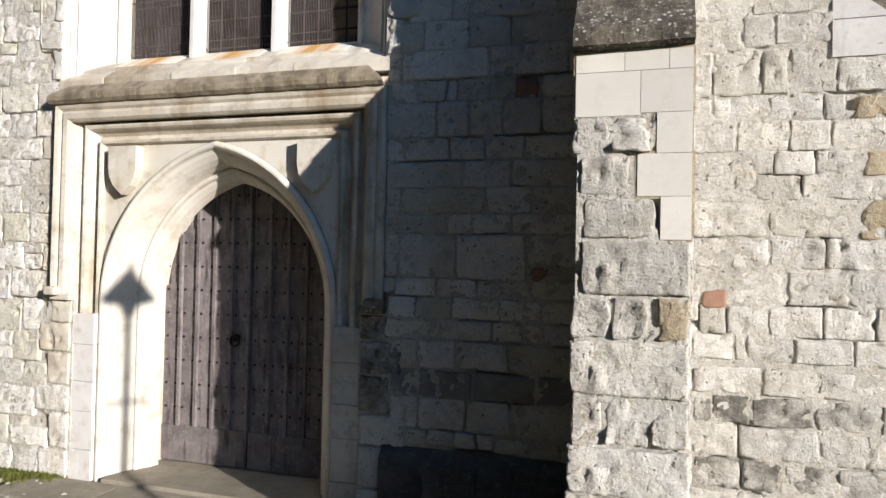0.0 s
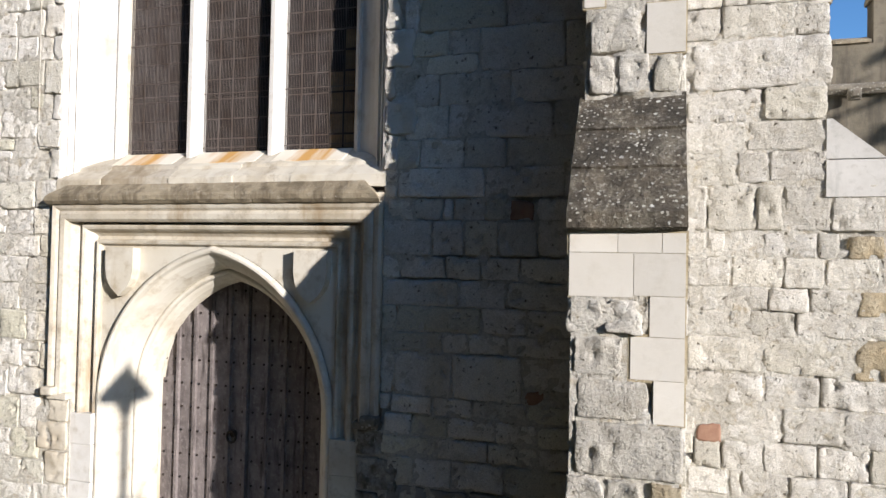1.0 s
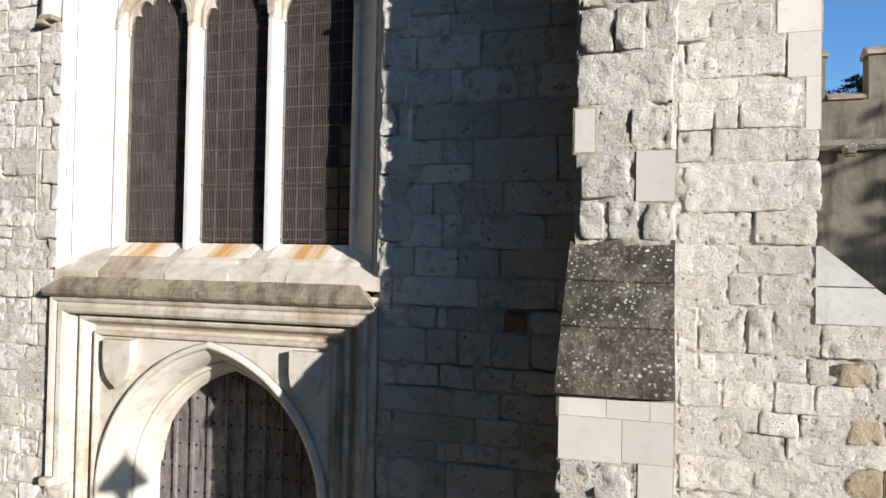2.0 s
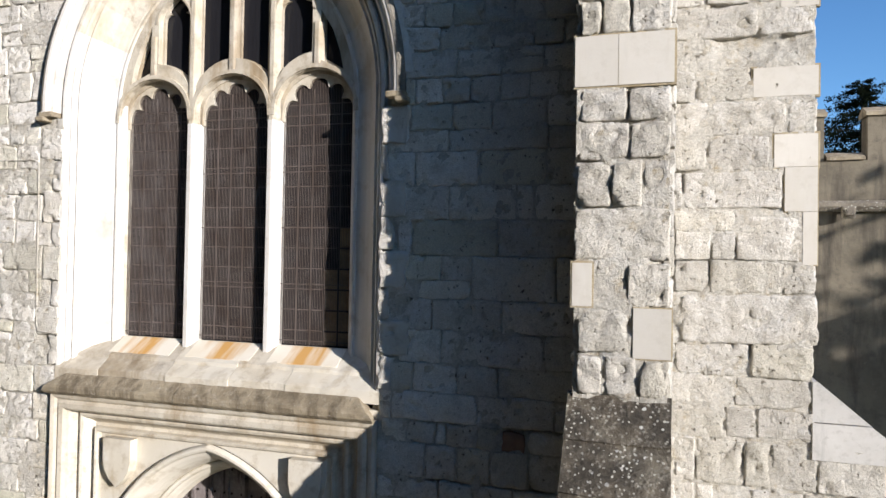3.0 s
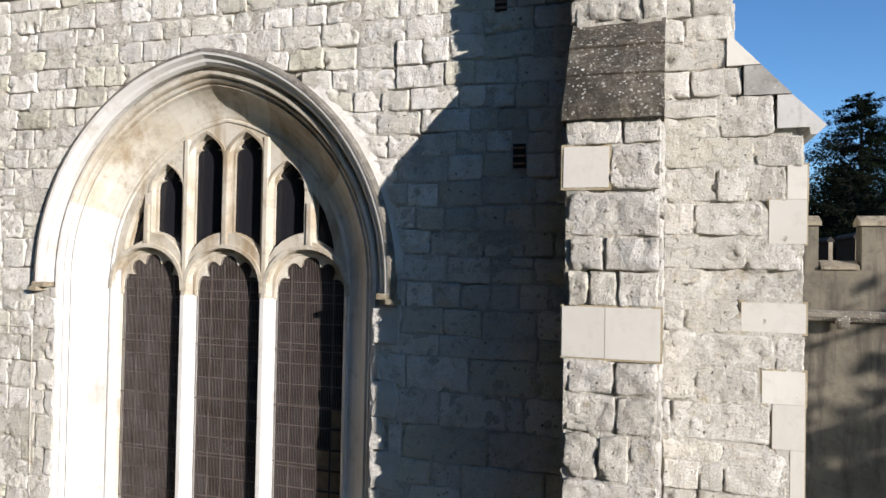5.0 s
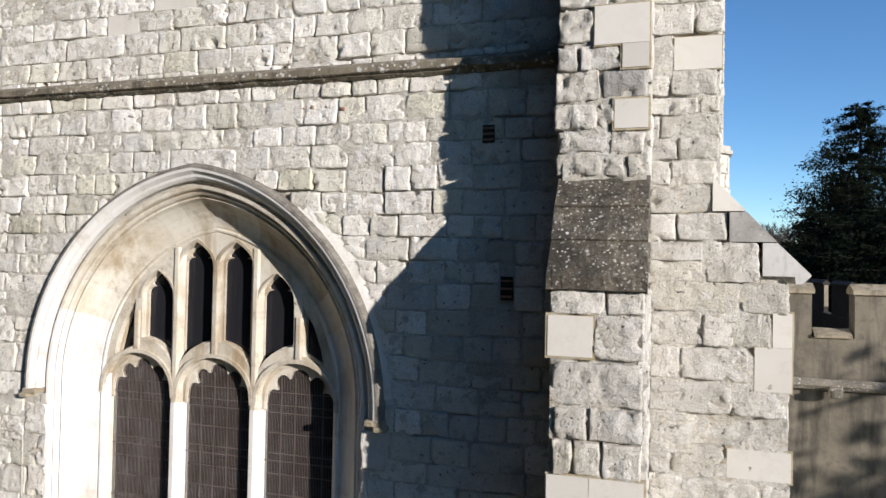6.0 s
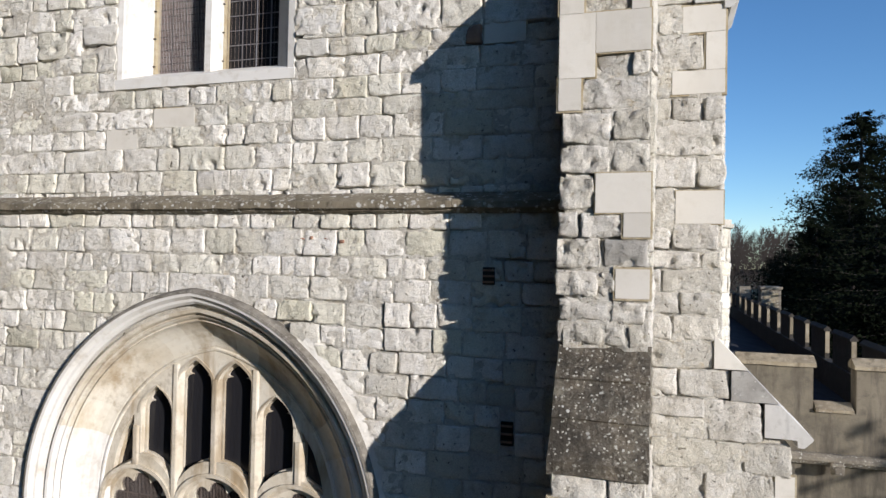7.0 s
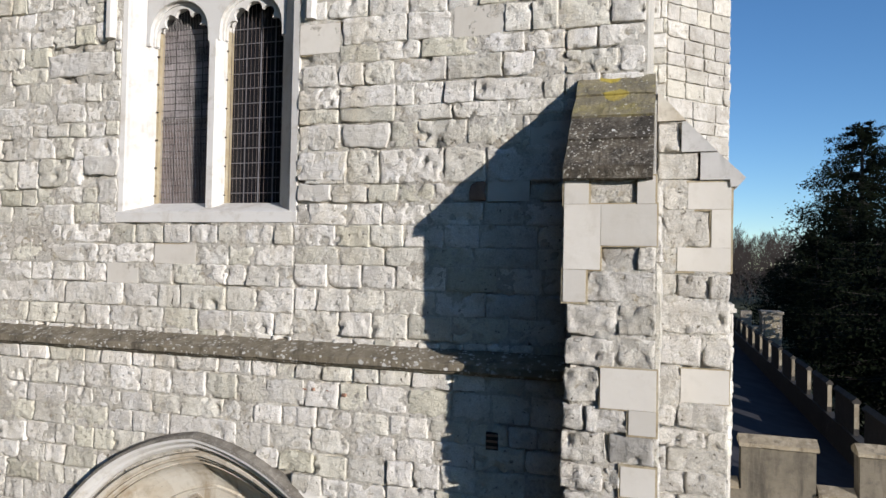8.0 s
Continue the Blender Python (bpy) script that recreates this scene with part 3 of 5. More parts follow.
# plinth at the foot of the wall
plinth = structure("plinth", prism([(0.02, 0.0), (-0.07, 0.0), (-0.07, 0.52), (0.0, 0.62), (0.02, 0.62)], "x", 1.47, 2.93), damp_stone,
                   "damp chamfered stone plinth", "plinth")

# string course
string = thing("string_course", "weathered lichen-spotted stone string course", "string course", kind="structure")
sx = [-3.0, -2.05, -1.22, -.3, .55, 1.3, 2.1, 2.915]
for a, b in zip(sx, sx[1:]):
    b_ = prism([(0.14, 8.065), (0.105, 8.06), (-0.082, 7.985), (-0.086, 7.978), (-0.084, 7.935), (-0.072, 7.928), (-0.06, 7.932), (-0.05, 7.915), (-0.02, 7.90), (0.14, 7.90)], "x", a + .002, b - .002)
    worn(b_, .006, 7, .06, lambda c: c.y > .1)
    part("string_stone", b_, string_mat, string)

# ---- great window ----
win = thing("window_1", "three-light pointed church window with panel tracery", "window", kind="structure")
hollow = [(0, .38), (0, .285), (.02, .27), (.035, .25), (.05, .248), (.056, .262), (.066, .262), (.075, .255), (.10, .248), (.15, .226), (.20, .19), (.242, .145), (.272, .10), (.287, .062),
          (.298, .085), (.308, .08), (.315, .045), (.33, .03), (.338, .048), (.346, .044), (.352, .008), (.36, -.004), (.385, -.008), (.39, .04)]


def straight(profile, x, s, z0, z1):
    bm = bmesh.new()
    rows = [[bm.verts.new((s * (x + o), y, z)) for z in (z0, z1)] for o, y in profile]
    for p, q in zip(rows, rows[1:]):
        bm.faces.new((p[0], p[1], q[1], q[0]))
    return bm


def arc_block(profile, half, spring, c, a, b, s, n=5):
    """One voussoir of the moulded arch, between the fractions a and b of its curve."""
    bm = bmesh.new()
    rows = []
    for o, y in profile:
        R = half + o + c
        top = math.acos(c / R)
        rows.append([bm.verts.new((s * (R * math.cos(top * (a + (b - a) * i / n)) - c), y, spring + R * math.sin(top * (a + (b - a) * i / n)))) for i in range(n + 1)])
    for p, q in zip(rows, rows[1:]):
        for i in range(n):
            bm.faces.new((p[i], p[i + 1], q[i + 1], q[i]))
    return bm


for s in (-1, 1):
    zj = [3.30, 3.78, 4.16, 4.62, 5.03, 5.5]
    for a, b in zip(zj, zj[1:]):
        part("jamb_stone", straight(hollow, 1.08, s, a + .0004, b - .0004), limewashed, win, "deep hollow-moulded limestone reveal")
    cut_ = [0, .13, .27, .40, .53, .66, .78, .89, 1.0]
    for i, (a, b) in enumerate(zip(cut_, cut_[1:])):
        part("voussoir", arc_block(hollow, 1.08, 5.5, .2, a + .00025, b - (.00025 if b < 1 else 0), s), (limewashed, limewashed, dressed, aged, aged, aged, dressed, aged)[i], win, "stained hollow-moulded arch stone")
part("mortar_core", sweep([(0, .385), (.02, .30), (.06, .285), (.10, .27), (.15, .25), (.21, .21), (.26, .155), (.30, .11), (.34, .09), (.38, .03), (.39, .045)], 1.082, 5.5, .2, 3.30, n=44), mortar, win)
hood = [(.425, .03), (.425, -.02), (.445, -.045), (.465, -.05), (.49, -.085), (.525, -.09), (.545, -.05), (.545, .03)]
part("hood_mould", sweep(hood, 1.08, 5.5, .2, 5.44, n=44, closed=True), limewashed, win, "projecting limestone hood mould")
part("hood_top", sweep([(.548, .03), (.552, -.045), (.535, -.088), (.512, -.0925)], 1.08, 5.5, .2, 5.45, n=44), hood_top_mat, win, "blackened weathered top of the hood mould")
rg = random.Random(15)
bm = sweep([(.545, -.03), (.565, -.022), (.60, -.006), (.66, .012)], 1.08, 5.5, .2, 5.42, n=60)
for v in bm.verts:
    k = (v.co - Vector((0, v.co.y, 5.5))).normalized()
    v.co += k * (noise.noise(Vector((v.co.x * 6, 0, v.co.z * 6))) * .05 + .012) * (v.co.y > -.01)
bmesh.ops.delete(bm, geom=[v for v in bm.verts if v.co.x < .25 or v.co.z > 7.0 or v.co.z < 5.55], context="VERTS")
part("mortar_fillet", bm, white_mortar, win, "white mortar fillet smeared along the hood", smooth=True)
for sgn in (-1, 1):
    bm = bmesh.new()
    add_box(bm, sgn * 1.57 - .07, sgn * 1.57 + .07, -.09, .03, 5.405, 5.45, .01)
    add_box(bm, sgn * 1.62 - .045, sgn * 1.62 + .045, -.10, .03, 5.37, 5.41, .012)
    part("label_stop", bm, drip_mat, win, "weathered label stop")
sill_ = [(-0.015, 3.22), (-0.015, 3.31), (0.0, 3.325), (0.10, 3.395), (0.105, 3.42), (0.12, 3.43), (0.32, 3.555), (0.38, 3.555), (0.38, 3.22)]
sill_x = [-1.47, -1.02, -.36, .22, .71, 1.47]
for i, (a, b) in enumerate(zip(sill_x, sill_x[1:])):
    d_ = (.0, .006, -.004, .008, .002)[i]
    stone_ = worn(prism([(y + (d_ if y < .11 else 0), z + (d_ * .6 if z > 3.25 and y < .11 else 0)) for y, z in sill_], "x", a + .0015, b - .0015), .006, 7, .06, lambda c: c.y > .13)
    part("sill_stone", stone_, (aged, stained, dressed, aged, dressed)[i], win, "weathered sloping limestone sill stone")

for cx, w in ((-.755, .60), (.0, .60), (.755, .60)):
    part("stained_slope", prism([(.14, 3.446), (.32, 3.559), (.32, 3.54), (.14, 3.43)], "x", cx - w / 2, cx + w / 2), rusty, win, "orange rust stain on the sill")
LIGHTS = (-0.76, 0.0, 0.76)
HALF = 0.315
GL = 0.345        # plane of the glass


def round_head(cx, half, foot, spring, rise, n=12):
    pts = [(cx - half, foot)]
    for i in range(n + 1):
        t = math.pi * i / n
        pts.append((cx - half * math.cos(t), spring + rise * math.sin(t) ** .9))
    return pts + [(cx + half, foot)]


def cusped(cx, half, foot, spring, rise, cusps=(.17, .38, .62, .83)):
    """A cinquefoil head inside the round one: four pointed cusps."""
    pts = [(cx - half, foot)]
    n = 48
    for i in range(n + 1):
        t = math.pi * i / n
        r = 1 - .27 * sum(math.exp(-abs(i / n - c) / .032) for c in cusps)
        pts.append((cx - half * r * math.cos(t), spring + rise * r * math.sin(t) ** .9))
    return pts + [(cx + half, foot)]


# mullions
for x in (-.38, .38):
    m_ = [(x - .065, .38), (x - .065, .315), (x - .028, .25), (x - .018, .24), (x + .018, .24), (x + .028, .25), (x + .065, .315), (x + .065, .38)]
    part("mullion", prism(m_, "z", 3.50, 5.36), limewashed, win)
for x0, x1 in ((-1.12, -1.075), (1.075, 1.12)):
    part("jamb", box(x0, x1, .315, .385, 3.5, 5.36), dressed, win)
# head with its openings
head_out = arch(1.12, 5.5, .2, 5.35, 22)
loops_out, loops_in, panels = [], [], []
for cx in LIGHTS:
    loops_out.append(round_head(cx, HALF + .03, 5.35, 5.42, .335))
    loops_in.append(round_head(cx, HALF, 5.35, 5.42, .305))


def arch_z(x, half=1.08):
    R = half + .2
    return 5.5 + math.sqrt(max(0, R * R - (abs(x) + .2) ** 2))


def panel(x0, x1, grow):
    x0, x1 = x0 + .052 - grow, x1 - .052 + grow

    def foot(x):
        d = min(abs(x - c) for c in LIGHTS)
        return 5.47 + .40 * math.sqrt(max(0, 1 - (d / .40) ** 2)) - grow * .6 + .03
    xm, w = (x0 + x1) / 2, x1 - x0
    spring = min(arch_z(x0), arch_z(x1)) - .15 + grow * .5
    rise = min(.20, arch_z(xm) - .035 - spring) + grow
    pts = [(x0 + w * i / 5, foot(x0 + w * i / 5)) for i in range(6)]
    side = []
    for i in range(18):
        s = math.pi / 2 * i / 18
        inward = .055 * math.exp(-abs(i - 6) / 1.1) if not grow else 0
        side.append((w / 2 * math.cos(s) ** .85 - inward, spring + rise * (i / 18) ** .9))
    return pts + [(xm + d, z) for d, z in side] + [(xm, spring + rise)] + [(xm - d, z) for d, z in side[::-1]]


edges_x = (-.76, -.38, 0, .38, .76)
p_out = [panel(a, b, .022) for a, b in zip(edges_x, edges_x[1:])]
p_in = [panel(a, b, 0) for a, b in zip(edges_x, edges_x[1:])]
for s in (-1, 1):
    for grow, dest in ((.02, p_out), (0, p_in)):
        tri = [(s * (.82 - grow), 5.84 - grow), (s * (.985 + grow), 5.745 - grow), (s * (.955 + grow), 5.87), (s * (.89 + grow), 6.05), (s * (.82 - grow), 6.20 + grow)]
        dest.append(tri)


def notched(outer, heads):
    """An outline that is open below each head."""
    return outer + [p for h in sorted(heads, key=lambda h: -h[0][0]) for p in h[::-1]]


part("tracery", plate(notched(head_out, loops_out), p_out, .262, .315), aged, win, "stained limestone panel tracery")
part("tracery", plate(notched(head_out, loops_in), p_in, .317, .340), stained, win)
for a, b in zip(edges_x, edges_x[1:]):
    part("pane", plate(panel(a, b, .016), [], .343, .348), glass, win)
for tri in p_out[4:]:
    part("pane", plate(tri, [], .343, .348), glass, win)
# upright ribs of the tracery and the mouldings over each light
for x, z0, z1 in ((-.38, 5.36, 6.66), (.38, 5.36, 6.66), (0, 5.775, 6.56), (-.775, 5.775, 6.12), (.775, 5.775, 6.12)):
    w = .058 if abs(abs(x) - .38) < .01 else .046
    part("rib", prism([(x - w, .30), (x - w, .285), (x - .024, .251), (x - .016, .247), (x + .016, .247), (x + .024, .251), (x + w, .285), (x + w, .30)], "z", z0, z1), stained if z0 > 5.5 else aged, win)
for a, b in zip(edges_x, edges_x[1:]):
    outer_, inner_ = [q for q in panel(a, b, .050) if q[1] > 5.95], [q for q in panel(a, b, .024) if q[1] > 5.95]
    part("panel_arch", plate(outer_ + inner_[::-1], [], .252, .266), stained, win, "pointed head of a tracery panel")
for cx in LIGHTS:
    part("light_arch", plate(round_head(cx, HALF + .065, 5.40, 5.42, .37, 20) + round_head(cx, HALF + .034, 5.40, 5.42, .338, 20)[::-1], [], .243, .27), aged, win)
for cx in LIGHTS:
    part("cusping", plate(round_head(cx, HALF + .01, 5.353, 5.42, .315) + cusped(cx, HALF - .012, 5.353, 5.40, .30)[::-1], [], .33, .365), aged, win)

# glass, leads, guard wires
part("pane", plate(arch(1.10, 5.5, .2, 3.5, 16), [], GL + .035, GL + .045), glass, win, "dark leaded window glass")
for cx in LIGHTS:
    bm = bmesh.new()
    for i in range(1, 5):
        x = cx - HALF + 2 * HALF * i / 5
        add_box(bm, x - .004, x + .004, GL + .024, GL + .034, 3.56, 5.62)
    for i in range(12):
        z = 3.68 + i * .165
        add_box(bm, cx - HALF, cx + HALF, GL + .024, GL + .034, z - .003, z + .003)
    part("leads", bm, wire_mat, win, "lead cames and saddle bars")
    bm = bmesh.new()
    n = 44
    for i in range(n):
        x = cx - HALF + .01 + (2 * HALF - .02) * i / (n - 1)
        zt = 5.42 + .29 * math.sqrt(max(0, 1 - ((x - cx) / HALF) ** 2))
        add_box(bm, x - .0012, x + .0012, GL - .004, GL, 3.57, zt)
    for i in range(5):
        add_box(bm, cx - HALF, cx + HALF, GL - .006, GL - .001, 3.60 + i * .45 - .003, 3.60 + i * .45 + .003)
    part("wire_guard", bm, wire_mat, win, "rusty fine wire window guard")

# tan panes low in the third light, coloured like the lit interior behind
for i in range(3, 5):
    for k in range(6):
        if i == 3 and k > 3:
            continue
        x, z = LIGHTS[2] - HALF + 2 * HALF * i / 5, 3.565 + k * .165 - (.05 if k else 0)
        part("pane", box(x + .003, x + 2 * HALF / 5 - .003, GL + .031, GL + .0345, z + .006, 3.515 + (k + 1) * .165 - .004), lit_inside, win, "tan pane coloured as the lit interior behind the glass")

bm = bmesh.new()
for i in range(3, 6):
    x = LIGHTS[2] - HALF + 2 * HALF * i / 5 - (.008 if i == 5 else 0)
    add_box(bm, x - .007, x + .007, GL + .012, GL + .023, 3.56, 4.56 if i > 3 else 4.25)
for k in range(7):
    z = 3.565 + k * .165 - (.05 if k else 0)
    add_box(bm, LIGHTS[2] - HALF + 2 * HALF * (3 if k < 5 else 4) / 5, LIGHTS[2] + HALF, GL + .012, GL + .023, z - .007, z + .007)
part("leads", bm, iron, win, "heavy black leads round the tan panes")

# ---- doorway ----
door = thing("door_1", "arched oak church door in a moulded limestone surround", "door", kind="structure")


def square_sweep(profile, half, top, foot, closed=False, cx=0.0):
    bm = bmesh.new()
    rows = [[bm.verts.new(p) for p in ((cx - half - o, y, foot), (cx - half - o, y, top + o), (cx + half + o, y, top + o), (cx + half + o, y, foot))] for o, y in profile]
    if closed:
        rows.append(rows[0])
    for r, s in zip(rows, rows[1:]):
        for i in range(3):
            bm.faces.new((r[i], r[i + 1], s[i + 1], s[i]))
    if closed:
        bm.faces.new([r[0] for r in rows[:-1]])
        bm.faces.new([r[-1] for r in rows[:-1]])
    return bm


inner_prof = [(0, .115), (0, .075), (.012, .05), (.03, .045), (.042, .06), (.05, .10), (.075, .105), (.10, .08), (.115, .045), (.13, .022), (.15, .014), (.166, .02),
              (.174, .06), (.19, .064), (.21, .035), (.235, .015), (.24, .06)]
part("surround_moulding", square_sweep(inner_prof, 1.06, 2.78, 1.40), aged, door, "square-headed limestone moulding")
part("surround_band", square_sweep([(.235, .015), (.25, -.005), (.27, -.01), (.40, -.01), (.40, .06)], 1.06, 2.78, 1.50), aged, door, "flat outer band of the door surround")
label_prof = [(.25, .02), (.25, -.035), (.27, -.055), (.31, -.06), (.335, -.04), (.355, -.06), (.385, -.07), (.40, -.05), (.40, .02)]
part("label_mould", square_sweep(label_prof, 1.06, 2.715, 1.56, closed=True), aged, door)
for s in (-1, 1):
    bm = bmesh.new()
    add_box(bm, s * 1.37 - .10, s * 1.37 + .10, -.05, .03, 1.51, 1.565, .008)
    add_box(bm, s * 1.41 - .06, s * 1.41 + .06, -.12, .0, 1.55, 1.62, .02)
    part("label_stop", bm, aged if s < 0 else hoodstone, door, "worn stone label stop")
for s in (-1, 1):
    part("mortar_core", box(*sorted((s * 1.275, s * 1.47)), .008, .2, GROUND - .02, 1.51), mortar, door)
for s in (-1, 1):
    zz = GROUND
    for i, (h, w) in enumerate(((.25, .0), (.31, .012), (.24, .004), (.30, .01), (.256, .0))):
        block = box(*sorted((s * 1.062, s * (1.292 + w))), .012 + .006 * (i % 2), .2, zz + .0015, zz + h - .0015, bevel=.006)
        part("jamb_block", worn(block, .004, 9, .06), limewashed if s < 0 else aged, door, "plain limestone jamb block")
        zz += h
arch_prof = [(.085, .72), (.085, .50), (.004, .485), (0, .47), (.006, .44), (.022, .385), (.045, .345), (.062, .325), (.066, .30), (.074, .287), (.088, .282), (.10, .287), (.106, .30), (.110, .285), (.116, .245), (.132, .195), (.158, .145), (.19, .105), (.215, .085), (.222, .068), (.228, .048), (.243, .036), (.26, .038), (.272, .052), (.28, .074)]
part("arch_moulding", sweep(arch_prof, .785, 1.5, .243, GROUND, n=40), dressed, door, "hollow-chamfered pointed limestone arch")
part("spandrel", plate([(-1.08, GROUND), (-1.08, 2.80), (1.08, 2.80), (1.08, GROUND)] + arch(1.064, 1.5, .243, GROUND, 20)[::-1], [], .088, .11), dressed, door)
for cx in (-.83, .88):
    sh = [(-.135, .17), (.135, .17), (.135, .0), (.12, -.08), (.08, -.15), (.0, -.22), (-.08, -.15), (-.12, -.08), (-.135, .0)]
    bm = prism([(cx + x, 2.59 + z) for x, z in sh], "y", .006, .10)
    part("shield", bm, dressed, door, "plain carved limestone shield")
slab = [(0.03, 3.27), (-0.02, 3.265), (-0.115, 3.185), (-0.12, 3.165), (-0.115, 3.13), (-0.09, 3.105), (-0.05, 3.10), (0.03, 3.10)]
cuts = [-1.50, -.95, -.2, .45, 1.02, 1.46]
for a, b in zip(cuts, cuts[1:]):
    bm = prism(slab, "x", a + .002, b - .002)
    for v in bm.verts:
        k = max(0.0, min(.15, (v.co.z - 3.15) * 1.3)) if v.co.z > 3.15 else 0.0
        if a == cuts[0] and v.co.x < a + .01:
            v.co.x += k
        if b == cuts[-1] and v.co.x > b - .01:
            v.co.x -= k
    worn(bm, .004, 11, .04, lambda c: c.y > .02)
    part("drip_slab", bm, drip_mat, door, "weathered lichened drip stone")
part("threshold", box(-.95, .95, .0, .74, GROUND - .05, GROUND + .045, bevel=.012), paving, door, "worn stone threshold")

# door leaves
DY = .635


def door_z(x, off=0.0):
    R = .88 + .243
    return 1.5 + math.sqrt(max(0, R * R - (abs(x) + .243) ** 2)) - off


for s, label in ((-1, "weathered grey oak door leaf"), (1, "weathered dark oak door leaf")):
    edge_ = [(.87, GROUND + .05), (.87, 1.5)] + [(.87 - .866 * i / 14, door_z(.87 - .866 * i / 14)) for i in range(1, 15)]
    leaf = part("door_leaf", prism([(s * .004, GROUND + .05)] + [(s * q, z) for q, z in edge_], "y", DY, DY + .06), oak, door, label)
    xs = [s * (.012 + .172 * i) for i in range(6)]
    for a, b in zip(xs, xs[1:]):
        a, b = min(a, b), max(a, b)
        zt = min(door_z(a), door_z(b)) - .015
        part("plank", prism([(a + .004, GROUND + .36), (b - .004, GROUND + .36), (b - .004, min(zt + .05, door_z(b) - .01)), (a + .004, min(zt + .05, door_z(a) - .01))], "y", DY - .018, DY + .01), oak, leaf)
    for a in xs[1:-1]:
        part("cover_fillet", prism([(a - .019, DY - .012), (a - .013, DY - .043), (a + .013, DY - .043), (a + .019, DY - .012)], "z", GROUND + .36, door_z(a) - .03), oak, leaf)
    bm = bmesh.new()
    for a in xs[:-1]:
        z = GROUND + .52
        while z < door_z(a + s * .08) - .1:
            for dx in (.038, .134):
                c_ = a + s * dx
                bmesh.ops.create_icosphere(bm, subdivisions=1, radius=.012, matrix=pose(c_, DY - .02, z))
            z += .205
    part("nail_heads", bm, iron, leaf, "rows of black iron door nails", smooth=True)
    part("kick_board", box(min(s * .006, s * .865), max(s * .006, s * .865), DY - .032, DY + .01, GROUND + .055, GROUND + .365, bevel=.006), oak, leaf, "plain oak bottom board")
    if s < 0:
        part("meeting_stile", box(-.03, .0, DY - .046, DY + .005, GROUND + .37, 2.36, bevel=.004), oak, leaf, "meeting stile")
        ring = bmesh.new()
        bmesh.ops.create_cone(ring, cap_ends=True, segments=16, radius1=.035, radius2=.03, depth=.015, matrix=pose(-.13, DY - .03, 1.20, 90))
        part("handle_plate", ring, iron, leaf)
        pts = [(-.13 + .042 * math.cos(t), DY - .055, 1.18 + .048 * math.sin(t)) for t in [2 * math.pi * i / 20 for i in range(21)]]
        me = tube(pts, .011)
        me.materials.append(iron)
        part("ring_handle", me, iron, leaf, "black iron ring handle")

# ---- upper window ----
uw = thing("window_2", "two-light cusped belfry window with pale limestone frame", "window", kind="structure", at=(-.075, 0, 0))
fr = [(0, .30), (0, .24), (.03, .22), (.045, .20), (.13, .135), (.15, .125), (.16, .115), (.22, .108), (.22, .16)]


def rect_sweep(profile, x0, x1, z0, z1):
    bm = bmesh.new()
    rows = [[bm.verts.new(p) for p in ((x0 - o, y, z0 - o * .4), (x0 - o, y, z1 + o), (x1 + o, y, z1 + o), (x1 + o, y, z0 - o * .4))] for o, y in profile]
    for r, s in zip(rows, rows[1:]):
        for i in range(3):
            bm.faces.new((r[i], r[i + 1], s[i + 1], s[i]))
    return bm


part("window_frame", rect_sweep(fr, -.66, .60, 9.06, 11.15), limewashed, uw, "pale chamfered limestone frame")
part("window_sill", prism([(.10, 8.96), (.10, 9.04), (.13, 9.06), (.30, 9.13), (.34, 9.13), (.34, 8.96)], "x", -.88, .83), limewashed, uw)
ul = [(-.375, .27), (.315, .27)]
outs = [round_head(c, h + .02, 10.465, 10.54, .29) for c, h in ul]
ins = [round_head(c, h, 10.465, 10.54, .27) for c, h in ul]
part("tracery", plate(notched([(-.70, 10.465), (-.70, 11.2), (.64, 11.2), (.64, 10.465)], outs), [], .20, .235), limewashed, uw)
part("tracery", plate(notched([(-.70, 10.465), (-.70, 11.2), (.64, 11.2), (.64, 10.465)], ins), [], .237, .30), limewashed, uw)
for c, h in ul:
    part("cusping", plate(round_head(c, h + .01, 10.472, 10.54, .28) + cusped(c, h - .012, 10.472, 10.52, .26)[::-1], [], .25, .28), limewashed, uw)
mx = -.03
part("mullion", prism([(mx - .07, .375), (mx - .07, .25), (mx - .03, .19), (mx + .03, .19), (mx + .07, .25), (mx + .07, .375)], "z", 9.08, 10.47), limewashed, uw)
part("label_mould", square_sweep([(.27, .16), (.27, .085), (.30, .06), (.34, .06), (.36, .09), (.36, .16)], .63, 10.95, 10.52, closed=True, cx=-.03), limewashed, uw)
for x0, x1 in ((-.70, -.637), (mx + .07, mx + .078), (.583, .64)):
    part("inner_jamb", box(x0, x1, .301, .375, 9.10, 10.80), bedding, uw, "tan-stained inner jamb beside the glass")
part("head_stone", plate(notched([(-.69, 10.465), (-.69, 11.2), (.63, 11.2), (.63, 10.465)], ins), [], .302, .372), limewashed, uw)
part("pane", plate([(-.70, 9.1), (.64, 9.1), (.64, 11.2), (-.70, 11.2)], [], .38, .39), glass, uw, "dark leaded window glass")
# the blotches painted on this board stand in for reflections in the pane
part("blind", box(-.64, -.15, .357, .364, 9.86, 10.63), reflection_mat, uw, "board blotched pale to stand for reflections in the glass")
part("board", box(-.64, -.15, .355, .363, 9.13, 9.84), boarding_mat, uw, "pinkish boarding behind the glass")
part("saddle_bar", box(-.645, -.10, .340, .348, 9.838, 9.862), wire_mat, uw)
